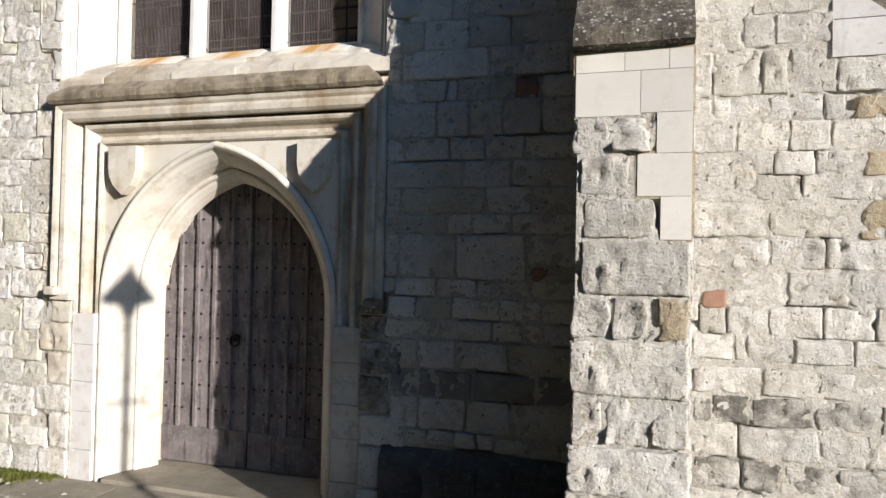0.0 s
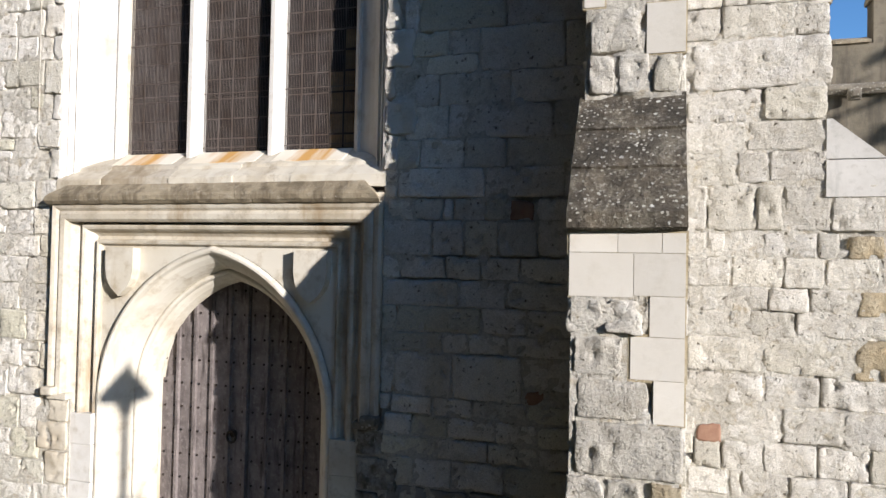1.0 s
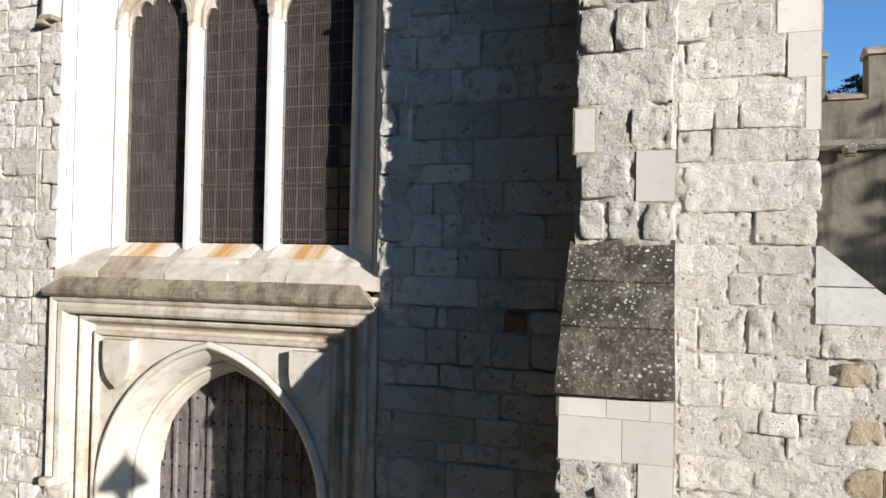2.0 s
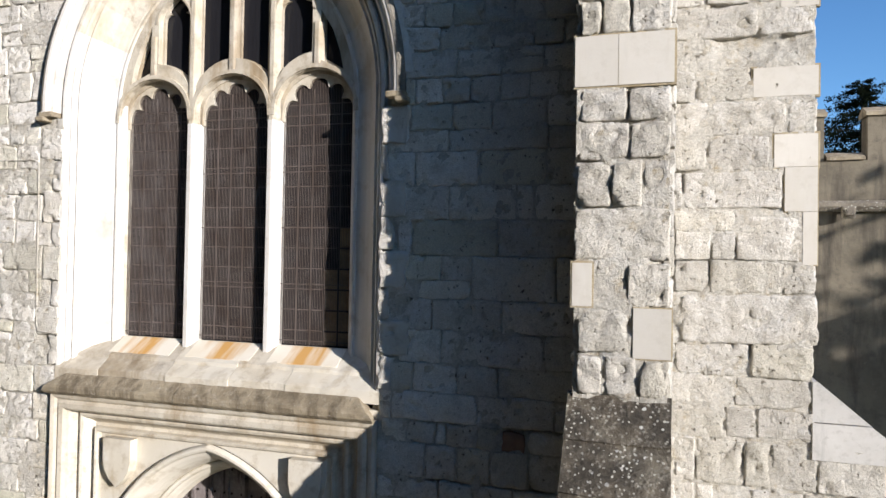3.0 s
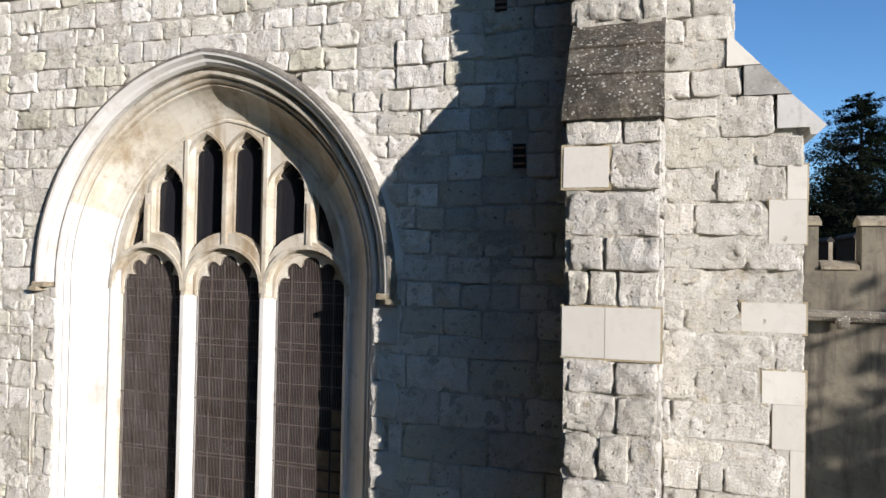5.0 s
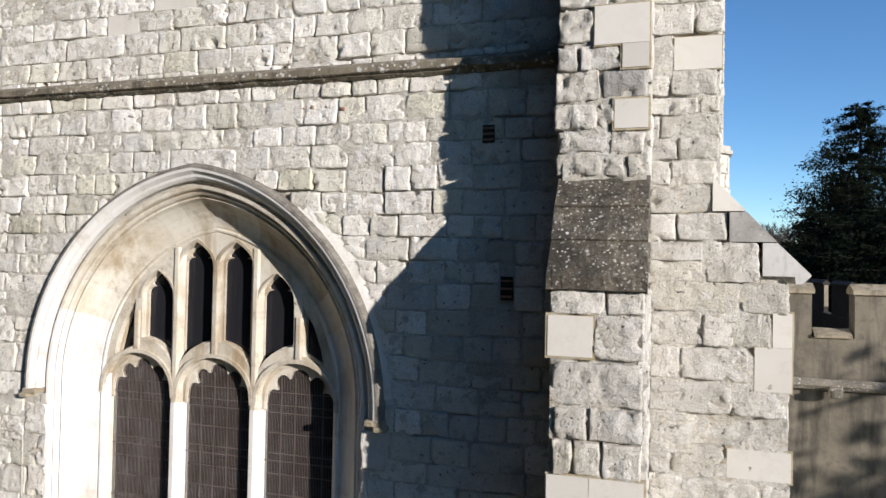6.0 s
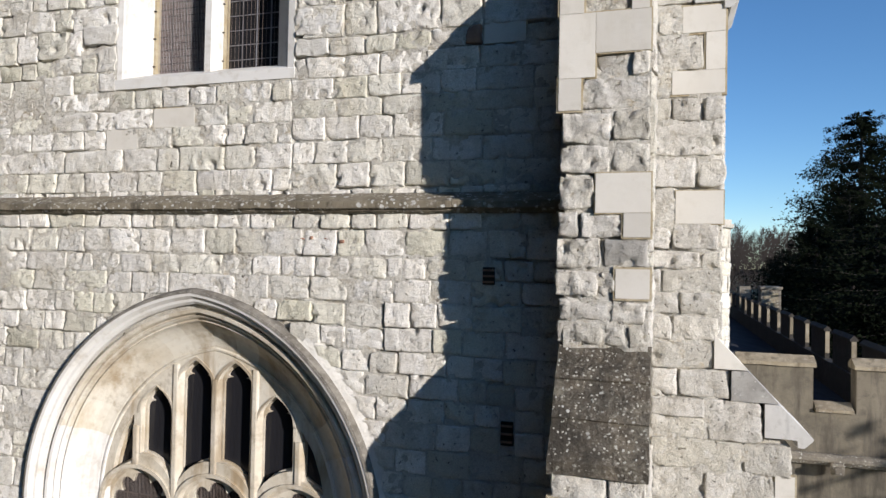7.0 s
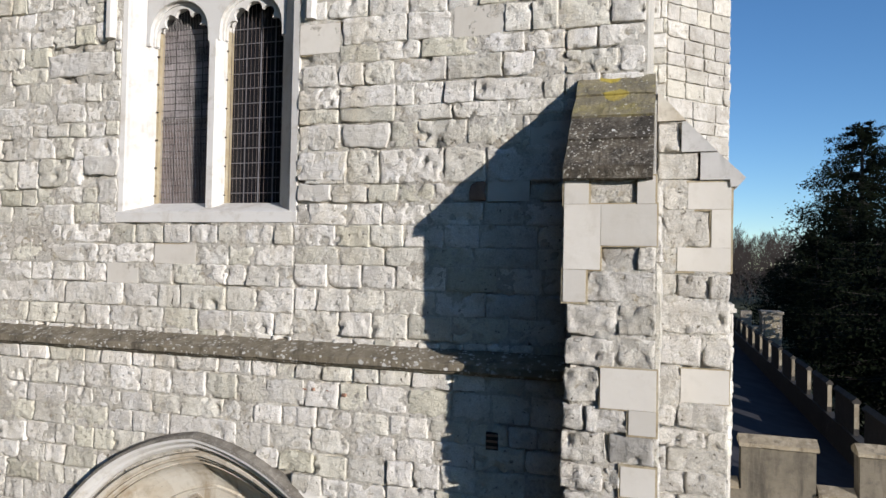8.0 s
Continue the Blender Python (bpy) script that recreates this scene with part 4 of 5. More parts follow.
for c, h in ul:
    left = c < 0
    y0 = .350 if left else .368
    bm = bmesh.new()
    for i in range(1, 4):
        x = c - h + 2 * h * i / 4
        add_box(bm, x - .005, x + .005, y0, y0 + .004, 9.13, 10.78)
    for i in range(26 if left else 12):
        z = 9.17 + i * .059 if left else 9.22 + i * .125
        add_box(bm, c - h, c + h, y0, y0 + .004, z - .0035, z + .0035)
    part("leads", bm, iron if left else pale_lead, uw, "lead cames of the small panes")
    bm = bmesh.new()
    n = 34 if left else 15
    for i in range(n):
        x = c - h + .01 + (2 * h - .02) * i / (n - 1)
        add_box(bm, x - .0010, x + .0010, .335, .338, 9.12, 10.54 + .24 * math.sqrt(max(0, 1 - ((x - c) / h) ** 2)))
    part("wire_guard", bm, pale_wire if left else wire_mat, uw, "fine wire window guard")
    bm = bmesh.new()
    for i in range(6):
        add_box(bm, c - h - .012, c - h + .010, .285, .296, 9.19 + i * .24, 9.20 + i * .24)
    part("guard_hooks", bm, iron, uw, "small iron hooks of the wire guard")

# ---- buttress A, standing out from the wall ----
AX0, AX1 = 2.925, 3.425
IN = .030
steps = [(0.03, 0.0), (-1.34 + IN, 0.0), (-1.34 + IN, 2.86), (-.89 + IN, 3.52), (-.89 + IN, 6.48), (-.53 + IN, 7.04), (-.53 + IN, 9.2), (0.13, 9.9), (0.13, 9.0), (0.03, 9.0)]
butA = structure("buttress", prism(steps, "x", AX0 + IN, AX1 - IN), mortar, "stepped ragstone buttress patched with new ashlar", "buttress")


def weathering(y0, z0, y1, z1, parent, n=3, x0=AX0 - .012, x1=AX1 + .008):
    """Sloping slabs from the low front edge (y0, z0) to the top (y1, z1)."""
    ln = math.hypot(y1 - y0, z1 - z0)
    ty, tz = (y1 - y0) / ln, (z1 - z0) / ln
    ny, nz = -tz, ty
    if nz < 0:
        ny, nz = -ny, -nz
    for i in range(n):
        a, b = ln * i / n, ln * (i + 1) / n
        p, q = (y0 + ty * a, z0 + tz * a), (y0 + ty * b, z0 + tz * b)
        k = .016
        sec = [(p[0] + ny * k, p[1] + nz * k), (q[0] + ny * .001, q[1] + nz * .001), (q[0] + .06, q[1] - .08), (p[0] + (.06 if i else .02), p[1] - (.08 if i else .085))]
        if i == 0:
            sec = [(p[0] + .0, p[1]), (q[0] + ny * .003, q[1] + nz * .003), (q[0] + .06, q[1] - .08), (p[0] + .09, p[1] - .085), (p[0] + .0, p[1] - .07)]
        bm = prism(sec, "x", x0, x1)
        worn(bm, .006, 8, .07)
        if n == 4 and i > 1:
            part("weathering_slab", bm, golden, parent, "sloping slab with yellow lichen")
        else:
            part("weathering_slab", bm, weathered, parent, "dark lichen-spotted sloping slab")


weathering(-1.405, 2.93, -.87, 3.575, butA)
weathering(-.935, 6.52, -.51, 7.10, butA)
weathering(-.605, 9.245, .125, 9.95, butA, 4, 2.886, 3.385)

# ---- buttress B, at the corner, flush with the wall ----
bx = [(3.31, 0.0), (4.70 - IN, 0.0), (4.70 - IN, 3.14), (4.24, 3.58), (4.255 - IN, 3.6), (4.255 - IN, 6.50), (3.84 - IN, 7.08), (3.84 - IN, 9.2), (3.38, 9.82), (3.31, 9.82)]
butB = structure("buttress_corner", prism(bx, "y", .032, .50), mortar, "stepped ragstone corner buttress patched with new ashlar", "buttress")


def kneelers(x0, z0, x1, z1, parent, cuts, materials):
    """Flush gable stones under a slope that falls from (x0, z0) to (x1, z1): each from one height of cuts to the next, with its left end."""
    def on(z):
        return x0 + (x1 - x0) * (z0 - z) / (z0 - z1)
    for i, (top, low, left) in enumerate(cuts):
        k = .003 * (i % 2)
        sec = [(left, low + .003), (left, top - .002), (max(left, on(top)) + .002, top - .002), (on(low), low + .003)]
        if i == len(cuts) - 1:
            sec = sec[:3] + [(on(low) + .0, low + .012), (on(low) - .005, low), (on(low) - .05, low - .045), (on(low) - .085, low - .045), (on(low) - .09, low)] + [(left, low)]
        part("kneeler", prism(sec, "y", -.020 - k, .51), materials[i % len(materials)], parent, "smooth sawn gable stone of the buttress slope")


kneelers(3.384, 9.80, 3.905, 9.245, butB, ((9.795, 9.60, 3.40), (9.597, 9.40, 3.548), (9.397, 9.225, 3.661)), (aged, sawn_grey, sawn_grey))
kneelers(3.80, 7.14, 4.335, 6.56, butB, ((7.14, 6.93, 3.80), (6.928, 6.74, 3.90), (6.738, 6.535, 4.09)), (ashlar, slate_ashlar, sawn_grey))
kneelers(4.21, 3.63, 4.78, 3.14, butB, ((3.58, 3.34, 4.24), (3.338, 3.12, 4.24)), (sawn_grey, sawn_grey))

# ---- stair turret behind the corner ----
tur = structure("stair_turret", bmesh.new(), mortar, "small-stoned ragstone stair turret", "turret")


def octagon(cx, cy, r, z0, z1, bm):
    p = [(cx + r * math.cos(radians(22.5 + 45 * i)), cy + r * math.sin(radians(22.5 + 45 * i))) for i in range(8)]
    return add_prism(bm, p, "z", z0, z1)


bm = bmesh.new()
octagon(2.89, 5.91, 1.56, 0, 8.1, bm)
octagon(2.88, 5.91, 1.475, 8.1, TOP + 2.6, bm)
octagon(2.89, 5.91, 1.615, 8.09, 8.14, bm)
octagon(2.89, 5.91, 1.585, 8.14, 8.20, bm)
bm.to_mesh(tur.data)
bm.free()

# ---- aisle with battlements ----
aisle = structure("aisle_wall", box(3.3, 6.95, 5.7, 6.1, 0, 5.12), render_wall, "rendered aisle wall with a moulded cornice", "wall")
par = thing("parapet", "battlemented stone parapet of the aisle", "parapet", kind="structure")
part("cornice", prism([(5.75, 5.0), (5.62, 5.0), (5.57, 5.06), (5.57, 5.10), (5.62, 5.14), (5.75, 5.14)], "x", 3.3, 7.0), hoodstone, par)
bm = box(5.60, 5.76, 5.50, 5.60, 4.90, 5.06, bevel=.03)
add_box(bm, 5.63, 5.73, 5.44, 5.52, 4.93, 5.02, bevel=.02)
part("carved_boss", bm, hoodstone, par, "worn carved stone boss")
part("parapet_wall", box(3.3, 6.95, 5.7, 6.0, 5.12, 5.68), render_wall, par)
for x0, x1 in ((3.35, 4.0), (4.5, 5.42), (5.93, 6.95)):
    mer = part("merlon", box(x0, x1, 5.7, 6.0, 5.68, 6.26), render_wall, par)
    part("coping", worn(prism([(5.66, 6.26), (5.66, 6.31), (5.85, 6.40), (6.04, 6.31), (6.04, 6.26)], "x", x0 - .03, x1 + .03)), drip_mat, mer)
for x0, x1 in ((4.03, 4.47), (5.45, 5.90)):
    part("coping", worn(prism([(5.66, 5.68), (5.66, 5.72), (5.85, 5.80), (6.04, 5.72), (6.04, 5.68)], "x", x0, x1)), drip_mat, par)
north = thing("parapet_north", "long battlemented parapet along the aisle roof", "parapet", kind="structure")
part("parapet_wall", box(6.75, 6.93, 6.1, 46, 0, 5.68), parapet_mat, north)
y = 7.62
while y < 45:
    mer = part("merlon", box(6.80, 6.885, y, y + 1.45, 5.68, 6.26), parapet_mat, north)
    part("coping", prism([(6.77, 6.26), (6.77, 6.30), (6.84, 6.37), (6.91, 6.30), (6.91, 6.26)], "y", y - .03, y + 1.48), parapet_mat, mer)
    # paler strip paints the sunlit end face of the merlon
    part("quoin", box(6.803, 6.882, y - .02, y + .05, 5.80, 6.255), drip_mat, mer, "merlon end in a paler stone, standing for sunlight on it")
    y += 2.15
structure("aisle_roof", prism([(3.3, 5.75), (6.75, 5.15), (6.75, 5.0), (3.3, 5.0)], "y", 6.1, 46), lead, "dark lead-covered aisle roof", "roof")
# unseen; its height and dark colour keep sky and bounce light off the parapet
nave = structure("nave_wall", box(-2.6, 3.0, 6.62, 46, 0, 11.0), parapet_mat, "unseen nave wall, tall and dark to cut light on the aisle parapet", "wall")
pier = thing("parapet_pier", "flint-chequered stone pier at the end of the parapet", "pier", at=(0, 0, 0))
part("shaft", box(7.86, 8.70, 30.5, 31.5, 0, 6.6), hoodstone, pier)
part("cap", box(7.80, 8.76, 30.42, 31.58, 6.6, 6.74, bevel=.03), hoodstone, pier)
part("flint_panel", box(7.98, 8.58, 30.47, 30.5, 5.5, 6.5), flint, pier, "speckled flint panel")
cross = thing("parapet_east", "short cross parapet with one flint merlon beside the pier", "parapet", kind="structure")
part("parapet_wall", box(6.93, 7.85, 30.6, 31.0, 0, 6.05), hoodstone, cross)
part("merlon", box(6.95, 7.42, 30.6, 31.0, 6.05, 6.72), hoodstone, cross)

# ---- trees ----
def conifer(at, height, spread, seed, dense=1.0, bare=0.12, needles=26, leaf=1.0, name="conifer", label="tall dark evergreen conifer with drooping boughs"):
    rg = random.Random(seed)
    tr = thing(name, label, "tree", at=at)
    bm = bmesh.new()
    segs = 8
    for i in range(segs):
        a, b = i / segs, (i + 1) / segs
        add_tube(bm, (0, 0, height * a), (0, 0, height * b), .028 * height * (1 - a) + .04, .028 * height * (1 - b) + .03, 8)
    verts, faces = [], []
    levels = int(height * 2.4 * dense)
    for i in range(levels):
        f = bare + (1 - bare) * (i + rg.random()) / levels
        z = height * f
        prof = math.sin(math.pi * (.24 + .74 * f)) ** .62 * (.62 + .38 * math.sin(i * .9 + seed) ** 2)
        for k in range(4):
            ang = rg.uniform(0, 2 * math.pi)
            ln = spread * prof * rg.uniform(.55, 1.15) + .25
            d = Vector((math.cos(ang), math.sin(ang), rg.uniform(-.18, .12)))
            tip = Vector((0, 0, z)) + d * ln
            add_tube(bm, (0, 0, z), tip, .007 * ln + .012, .008, 4)
            n = int(needles * (ln / spread) * 2 + 5)
            for _ in range(n):
                u = rg.uniform(.22, 1.06)
                p = Vector((0, 0, z)) + d * ln * u + Vector((rg.gauss(0, .11), rg.gauss(0, .11), rg.gauss(-.08, .10))) * (ln * .55 + .35)
                s = rg.uniform(.14, .34) * (height / 22) ** .5 * leaf
                a1 = Vector((rg.gauss(0, 1), rg.gauss(0, 1), rg.gauss(0, .6))).normalized()
                b1 = a1.orthogonal().normalized()
                q = len(verts)
                verts += [tuple(p + a1 * s), tuple(p + b1 * s * .55), tuple(p - a1 * s * .8), tuple(p - b1 * s * .5 + a1.cross(b1) * s * .4)]
                faces += [(q, q + 1, q + 2), (q, q + 2, q + 3)]
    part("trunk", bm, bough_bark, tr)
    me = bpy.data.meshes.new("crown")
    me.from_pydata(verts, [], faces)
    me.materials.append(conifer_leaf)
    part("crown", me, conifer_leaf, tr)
    return tr


def at_px(dist, right):
    """A spot that far ahead of the walk's end, that far to the right of its line."""
    a = radians(17.5)
    return (3.4 - math.sin(a) * dist + math.cos(a) * right, -4.6 + math.cos(a) * dist + math.sin(a) * right, GROUND)


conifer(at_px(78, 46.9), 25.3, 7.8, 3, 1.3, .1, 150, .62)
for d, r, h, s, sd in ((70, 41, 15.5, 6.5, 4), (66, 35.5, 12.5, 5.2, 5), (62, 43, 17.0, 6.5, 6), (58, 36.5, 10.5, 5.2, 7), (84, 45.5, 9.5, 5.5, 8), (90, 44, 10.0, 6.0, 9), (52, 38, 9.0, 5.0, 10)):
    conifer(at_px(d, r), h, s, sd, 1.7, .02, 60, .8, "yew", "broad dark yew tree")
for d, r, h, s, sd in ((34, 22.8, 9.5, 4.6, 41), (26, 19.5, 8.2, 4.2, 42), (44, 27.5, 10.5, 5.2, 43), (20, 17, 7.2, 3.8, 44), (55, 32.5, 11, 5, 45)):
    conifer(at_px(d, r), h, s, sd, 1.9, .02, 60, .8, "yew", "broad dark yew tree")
# winter woods on the horizon
rg = random.Random(5)
verts, faces = [], []
for i in range(420):
    d = rg.uniform(150, 260)
    x, y, z = at_px(d, d * rg.uniform(.26, .75))
    h = rg.uniform(13.5, 20) * d / 205
    for k in range(150):
        f = rg.random() ** .6
        r = h * .28 * math.sin(math.pi * min(.98, .25 + f * .75)) * rg.random() ** .4
        t = rg.uniform(0, 6.283)
        p = Vector((x + r * math.cos(t), y + r * math.sin(t), h * f))
        u = Vector((rg.gauss(0, .5), rg.gauss(0, .5), 1)).normalized() * rg.uniform(.6, 1.9)
        w = u.orthogonal().normalized() * .10
        q = len(verts)
        verts += [tuple(p - w), tuple(p + w), tuple(p + u)]
        faces += [(q, q + 1, q + 2)]
me = bpy.data.meshes.new("woods")
me.from_pydata(verts, [], faces)
me.materials.append(twig_mat)
tagged(part("woods", me, twig_mat), "bare brown winter woods on the horizon", "woods", "", "stuff")


def broadleaf(at, height, spread, seed, leaves=2600, name="tree"):
    rg = random.Random(seed)
    tr = thing(name, "leafy churchyard tree casting dappled shade", "tree", at=at)
    bm = bmesh.new()
    add_tube(bm, (0, 0, 0), (0, 0, height * .35), .22, .16, 8)
    verts, faces = [], []
    for i in range(26):
        a, el = rg.uniform(0, 6.283), rg.uniform(-.25, .95)
        ln = spread * rg.uniform(.6, 1.1)
        s0 = Vector((0, 0, height * rg.uniform(.25, .4)))
        tip = s0 + Vector((math.cos(a) * math.cos(el), math.sin(a) * math.cos(el), math.sin(el))) * ln
        add_tube(bm, s0, tip, .07, .015, 5)
        for k in range(leaves // 26):
            u = rg.uniform(.35, 1.1)
            p = s0 + (tip - s0) * u + Vector((rg.gauss(0, .4), rg.gauss(0, .4), rg.gauss(0, .4)))
            s = rg.uniform(.10, .25)
            a1 = Vector((rg.gauss(0, 1), rg.gauss(0, 1), rg.gauss(0, 1))).normalized()
            b1 = a1.orthogonal().normalized()
            q = len(verts)
            verts += [tuple(p + a1 * s), tuple(p + b1 * s * .5), tuple(p - a1 * s), tuple(p - b1 * s * .5)]
            faces += [(q, q + 1, q + 2, q + 3)]
    part("trunk", bm, bark, tr)
    me = bpy.data.meshes.new("crown")
    me.from_pydata(verts, [], faces)
    me.materials.append(conifer_leaf)
    part("crown", me, conifer_leaf, tr)
    return tr


broadleaf((17.8, -1.1, GROUND), 12.6, 4.2, 21, 5200)

# unseen belt of trees, added in front of the tower to block sky light
rg = random.Random(77)


def foliage(verts, faces, x, y, h, count):
    """Leaf clumps in an uneven crown over the spot x, y."""
    for k in range(count):
        f = rg.random()
        r = h * .23 * math.sin(math.pi * (.22 + .76 * f)) * rg.random() ** .5
        t = rg.uniform(0, 6.283)
        p = Vector((x + r * math.cos(t), y + r * math.sin(t), .4 + h * f))
        s = rg.uniform(.5, 1.1)
        a1 = Vector((rg.gauss(0, 1), rg.gauss(0, 1), rg.gauss(0, 1))).normalized()
        b1 = a1.orthogonal().normalized()
        q = len(verts)
        verts += [tuple(p + a1 * s), tuple(p + b1 * s * .6), tuple(p - a1 * s), tuple(p - b1 * s * .6)]
        faces += [(q, q + 1, q + 2, q + 3)]


bm = bmesh.new()
verts, faces = [], []
for i in range(64):
    ang = radians(rg.uniform(-196, -98))
    d, h = rg.uniform(13, 19), rg.uniform(23, 31)
    x, y = 2 + d * math.cos(ang), -3 + d * math.sin(ang)
    add_tube(bm, (x, y, GROUND), (x, y, h * .8), .35, .08, 7)
    foliage(verts, faces, x, y, h, 820)
# lower trees, likewise added, dim the low sky for the wall foot
for i in range(22):
    ang = radians(rg.uniform(-100, -52))
    d, h = rg.uniform(14, 18), rg.uniform(7.5, 10)
    x, y = 2 + d * math.cos(ang), -3 + d * math.sin(ang)
    add_tube(bm, (x, y, GROUND), (x, y, h * .8), .2, .05, 7)
    foliage(verts, faces, x, y, h, 420)
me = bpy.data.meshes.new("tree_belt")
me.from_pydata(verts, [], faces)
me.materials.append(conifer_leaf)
belt = tagged(part("tree_belt", me, conifer_leaf), "unseen belt of dark trees added to block sky light", "trees", "", "stuff")
part("trunks", bm, bark, belt)

# lamp post whose shadow falls on the door jamb
LP = (6.91, -4.49)
lamp = thing("lamp_post", "slim black churchyard lamp post with a lantern", "lamp post", at=(*LP, GROUND))
part("base", box(-.09, .09, -.09, .09, 0, .5, bevel=.02), iron, lamp)
bm = bmesh.new()
add_tube(bm, (0, 0, .5), (0, 0, 3.440), .042, .032, 10)
part("post", bm, iron, lamp)
bm = bmesh.new()
add_tube(bm, (.09, .15, 2.740), (-.09, -.15, 2.740), .016, .016, 6)
part("ladder_bar", bm, iron, lamp)
bm = bmesh.new()
bmesh.ops.create_cone(bm, cap_ends=True, segments=8, radius1=.05, radius2=.11, depth=.16, matrix=pose(0, 0, 3.530))
part("lantern_glass", bm, lamp_glass, lamp)
bm = bmesh.new()
bmesh.ops.create_cone(bm, cap_ends=True, segments=8, radius1=.24, radius2=.04, depth=.24, matrix=pose(0, 0, 3.705))
add_tube(bm, (0, 0, 3.740), (0, 0, 3.910), .03, .012, 6)
part("lantern_cap", bm, iron, lamp)

# grass and moss by the wall, and small stones
rg = random.Random(9)
verts, faces = [], []
for i in range(5200):
    x, y = rg.uniform(-3.2, -1.1), -abs(rg.gauss(0, .13)) + .02
    if noise.noise(Vector((x * 3, y * 3, 2))) < -.12 - .4 * (x < -1.7):
        continue
    y *= 1.0 if x < -1.5 else .5
    h, w = rg.uniform(.012, .04), rg.uniform(.004, .009)
    t = rg.uniform(0, 6.283)
    dx, dy = math.cos(t), math.sin(t)
    lean_ = rg.uniform(.2, .9) * h
    q = len(verts)
    verts += [(x - dy * w, y + dx * w, GROUND + .008), (x + dy * w, y - dx * w, GROUND + .008), (x + dx * lean_, y + dy * lean_, GROUND + .012 + h)]
    faces += [(q, q + 1, q + 2)]
me = bpy.data.meshes.new("grass")
me.from_pydata(verts, [], faces)
me.materials.append(moss_mat)
tagged(part("moss", me, moss_mat), "short green moss and grass along the wall foot", "moss", "", "stuff")
bm = bmesh.new()
for i in range(60):
    x, y = rg.uniform(-2.6, -.9), -abs(rg.gauss(0, .35)) - .01
    bmesh.ops.create_icosphere(bm, subdivisions=1, radius=rg.uniform(.008, .03), matrix=pose(x, y, GROUND + .006, rg.uniform(0, 90), rg.uniform(0, 90)) @ Matrix.Diagonal((1, 1, .5, 1)))
tagged(part("rubble_chips", bm, mortar), "scattered pale stone chips at the wall foot", "stone chips", "", "stuff")
for k, (x0, x1, y0, y1) in enumerate(((-1.5, -.72, -.5, -.06), (-.70, .10, -.52, -.06), (.12, .95, -.5, -.06), (-1.45, -.55, -1.1, -.54), (-.53, .35, -1.1, -.56), (.37, 1.3, -1.12, -.54))):
    part("flagstone", box(x0, x1, y0, y1, GROUND - .02, GROUND + .018 + .004 * (k % 3), bevel=.008), paving, path)

# cable beside the window
me = tube([(-2.25, -.012, 5.06), (-1.75, -.012, 5.055), (-1.70, -.012, 5.03), (-1.69, -.012, 4.2), (-1.68, -.012, 3.66), (-1.66, -.012, 3.60), (-1.45, -.012, 3.585)], .007)
me.materials.append(mortar)
tagged(part("cable", me, mortar), "thin pale cable clipped to the stone wall", "cable")

bm = box(-2.30, -2.22, -.05, .01, 5.02, 5.09, bevel=.01)
tagged(part("junction_box", bm, hoodstone), "small grey junction box on the stone wall", "junction box")

# wall vents
for x, z, h in ((2.355, 7.47, .12), (2.50, 6.41, .16)):
    v = thing("wall_vent", "small dark iron vent in the stone wall", "vent", "vents")
    part("recess", box(x - .042, x + .042, -.016, .02, z - h / 2, z + h / 2), iron, v)
    for i in range(3):
        zz = z - h / 2 + h * (i + .5) / 3
        part("louvre", box(x - .04, x + .04, -.026, -.016, zz - .008, zz + .006), brick_red, v)

# ---- stones of the walls ----
# rows: bottom, top, then where each stone of the row ends
B_LOW = ((2.92, 3.19, 3.47, 3.59, 3.87, 4.02, 4.27, 4.64),
    (2.76, 2.91, 3.48, 3.59, 3.70, 3.91, 4.04, 4.20, 4.32),
    (2.58, 2.76, 3.48, 3.73, 4.02, 4.24, 4.52, 4.70),
    (2.44, 2.58, 3.48, 3.56, 3.94, 4.16, 4.39),
    (2.29, 2.44, 3.48, 3.72, 4.09, 4.70),
    (2.07, 2.28, 3.48, 3.91, 4.38),
    (1.88, 2.06, 3.49, 3.71, 3.92, 4.22, 4.70),
    (1.67, 1.87, 3.71, 4.02, 4.34, 4.70),
    (1.48, 1.66, 3.53, 3.69, 3.92, 4.21, 4.48, 4.70),
    (1.33, 1.48, 3.49, 3.73, 3.80, 4.06, 4.37, 4.71))
B_FOOT = ((1.13, 1.29, 3.50, 3.89, 4.19, 4.68),
    (0.95, 1.12, 3.50, 3.61, 3.83, 4.17, 4.51, 4.71),
    (0.75, 0.94, 3.50, 3.76, 4.20, 4.44, 4.71),
    (0.56, 0.74, 3.51, 3.78, 4.01, 4.29, 4.71))
B_MID = ((5.28, 5.48, 3.43, 3.57, 3.89),
    (5.06, 5.27, 3.43, 4.09, 4.26),
    (4.85, 5.05, 3.43, 3.64, 4.00),
    (4.61, 4.84, 3.44, 3.50, 4.07),
    (4.47, 4.60, 3.44, 3.81),
    (4.29, 4.47, 3.45, 3.67, 3.81),
    (4.29, 4.56, 3.81, 4.17),
    (4.09, 4.29, 3.45, 3.66, 4.07, 4.26),
    (3.78, 4.08, 3.49, 4.27),
    (3.58, 3.78, 3.46, 3.90, 4.25))
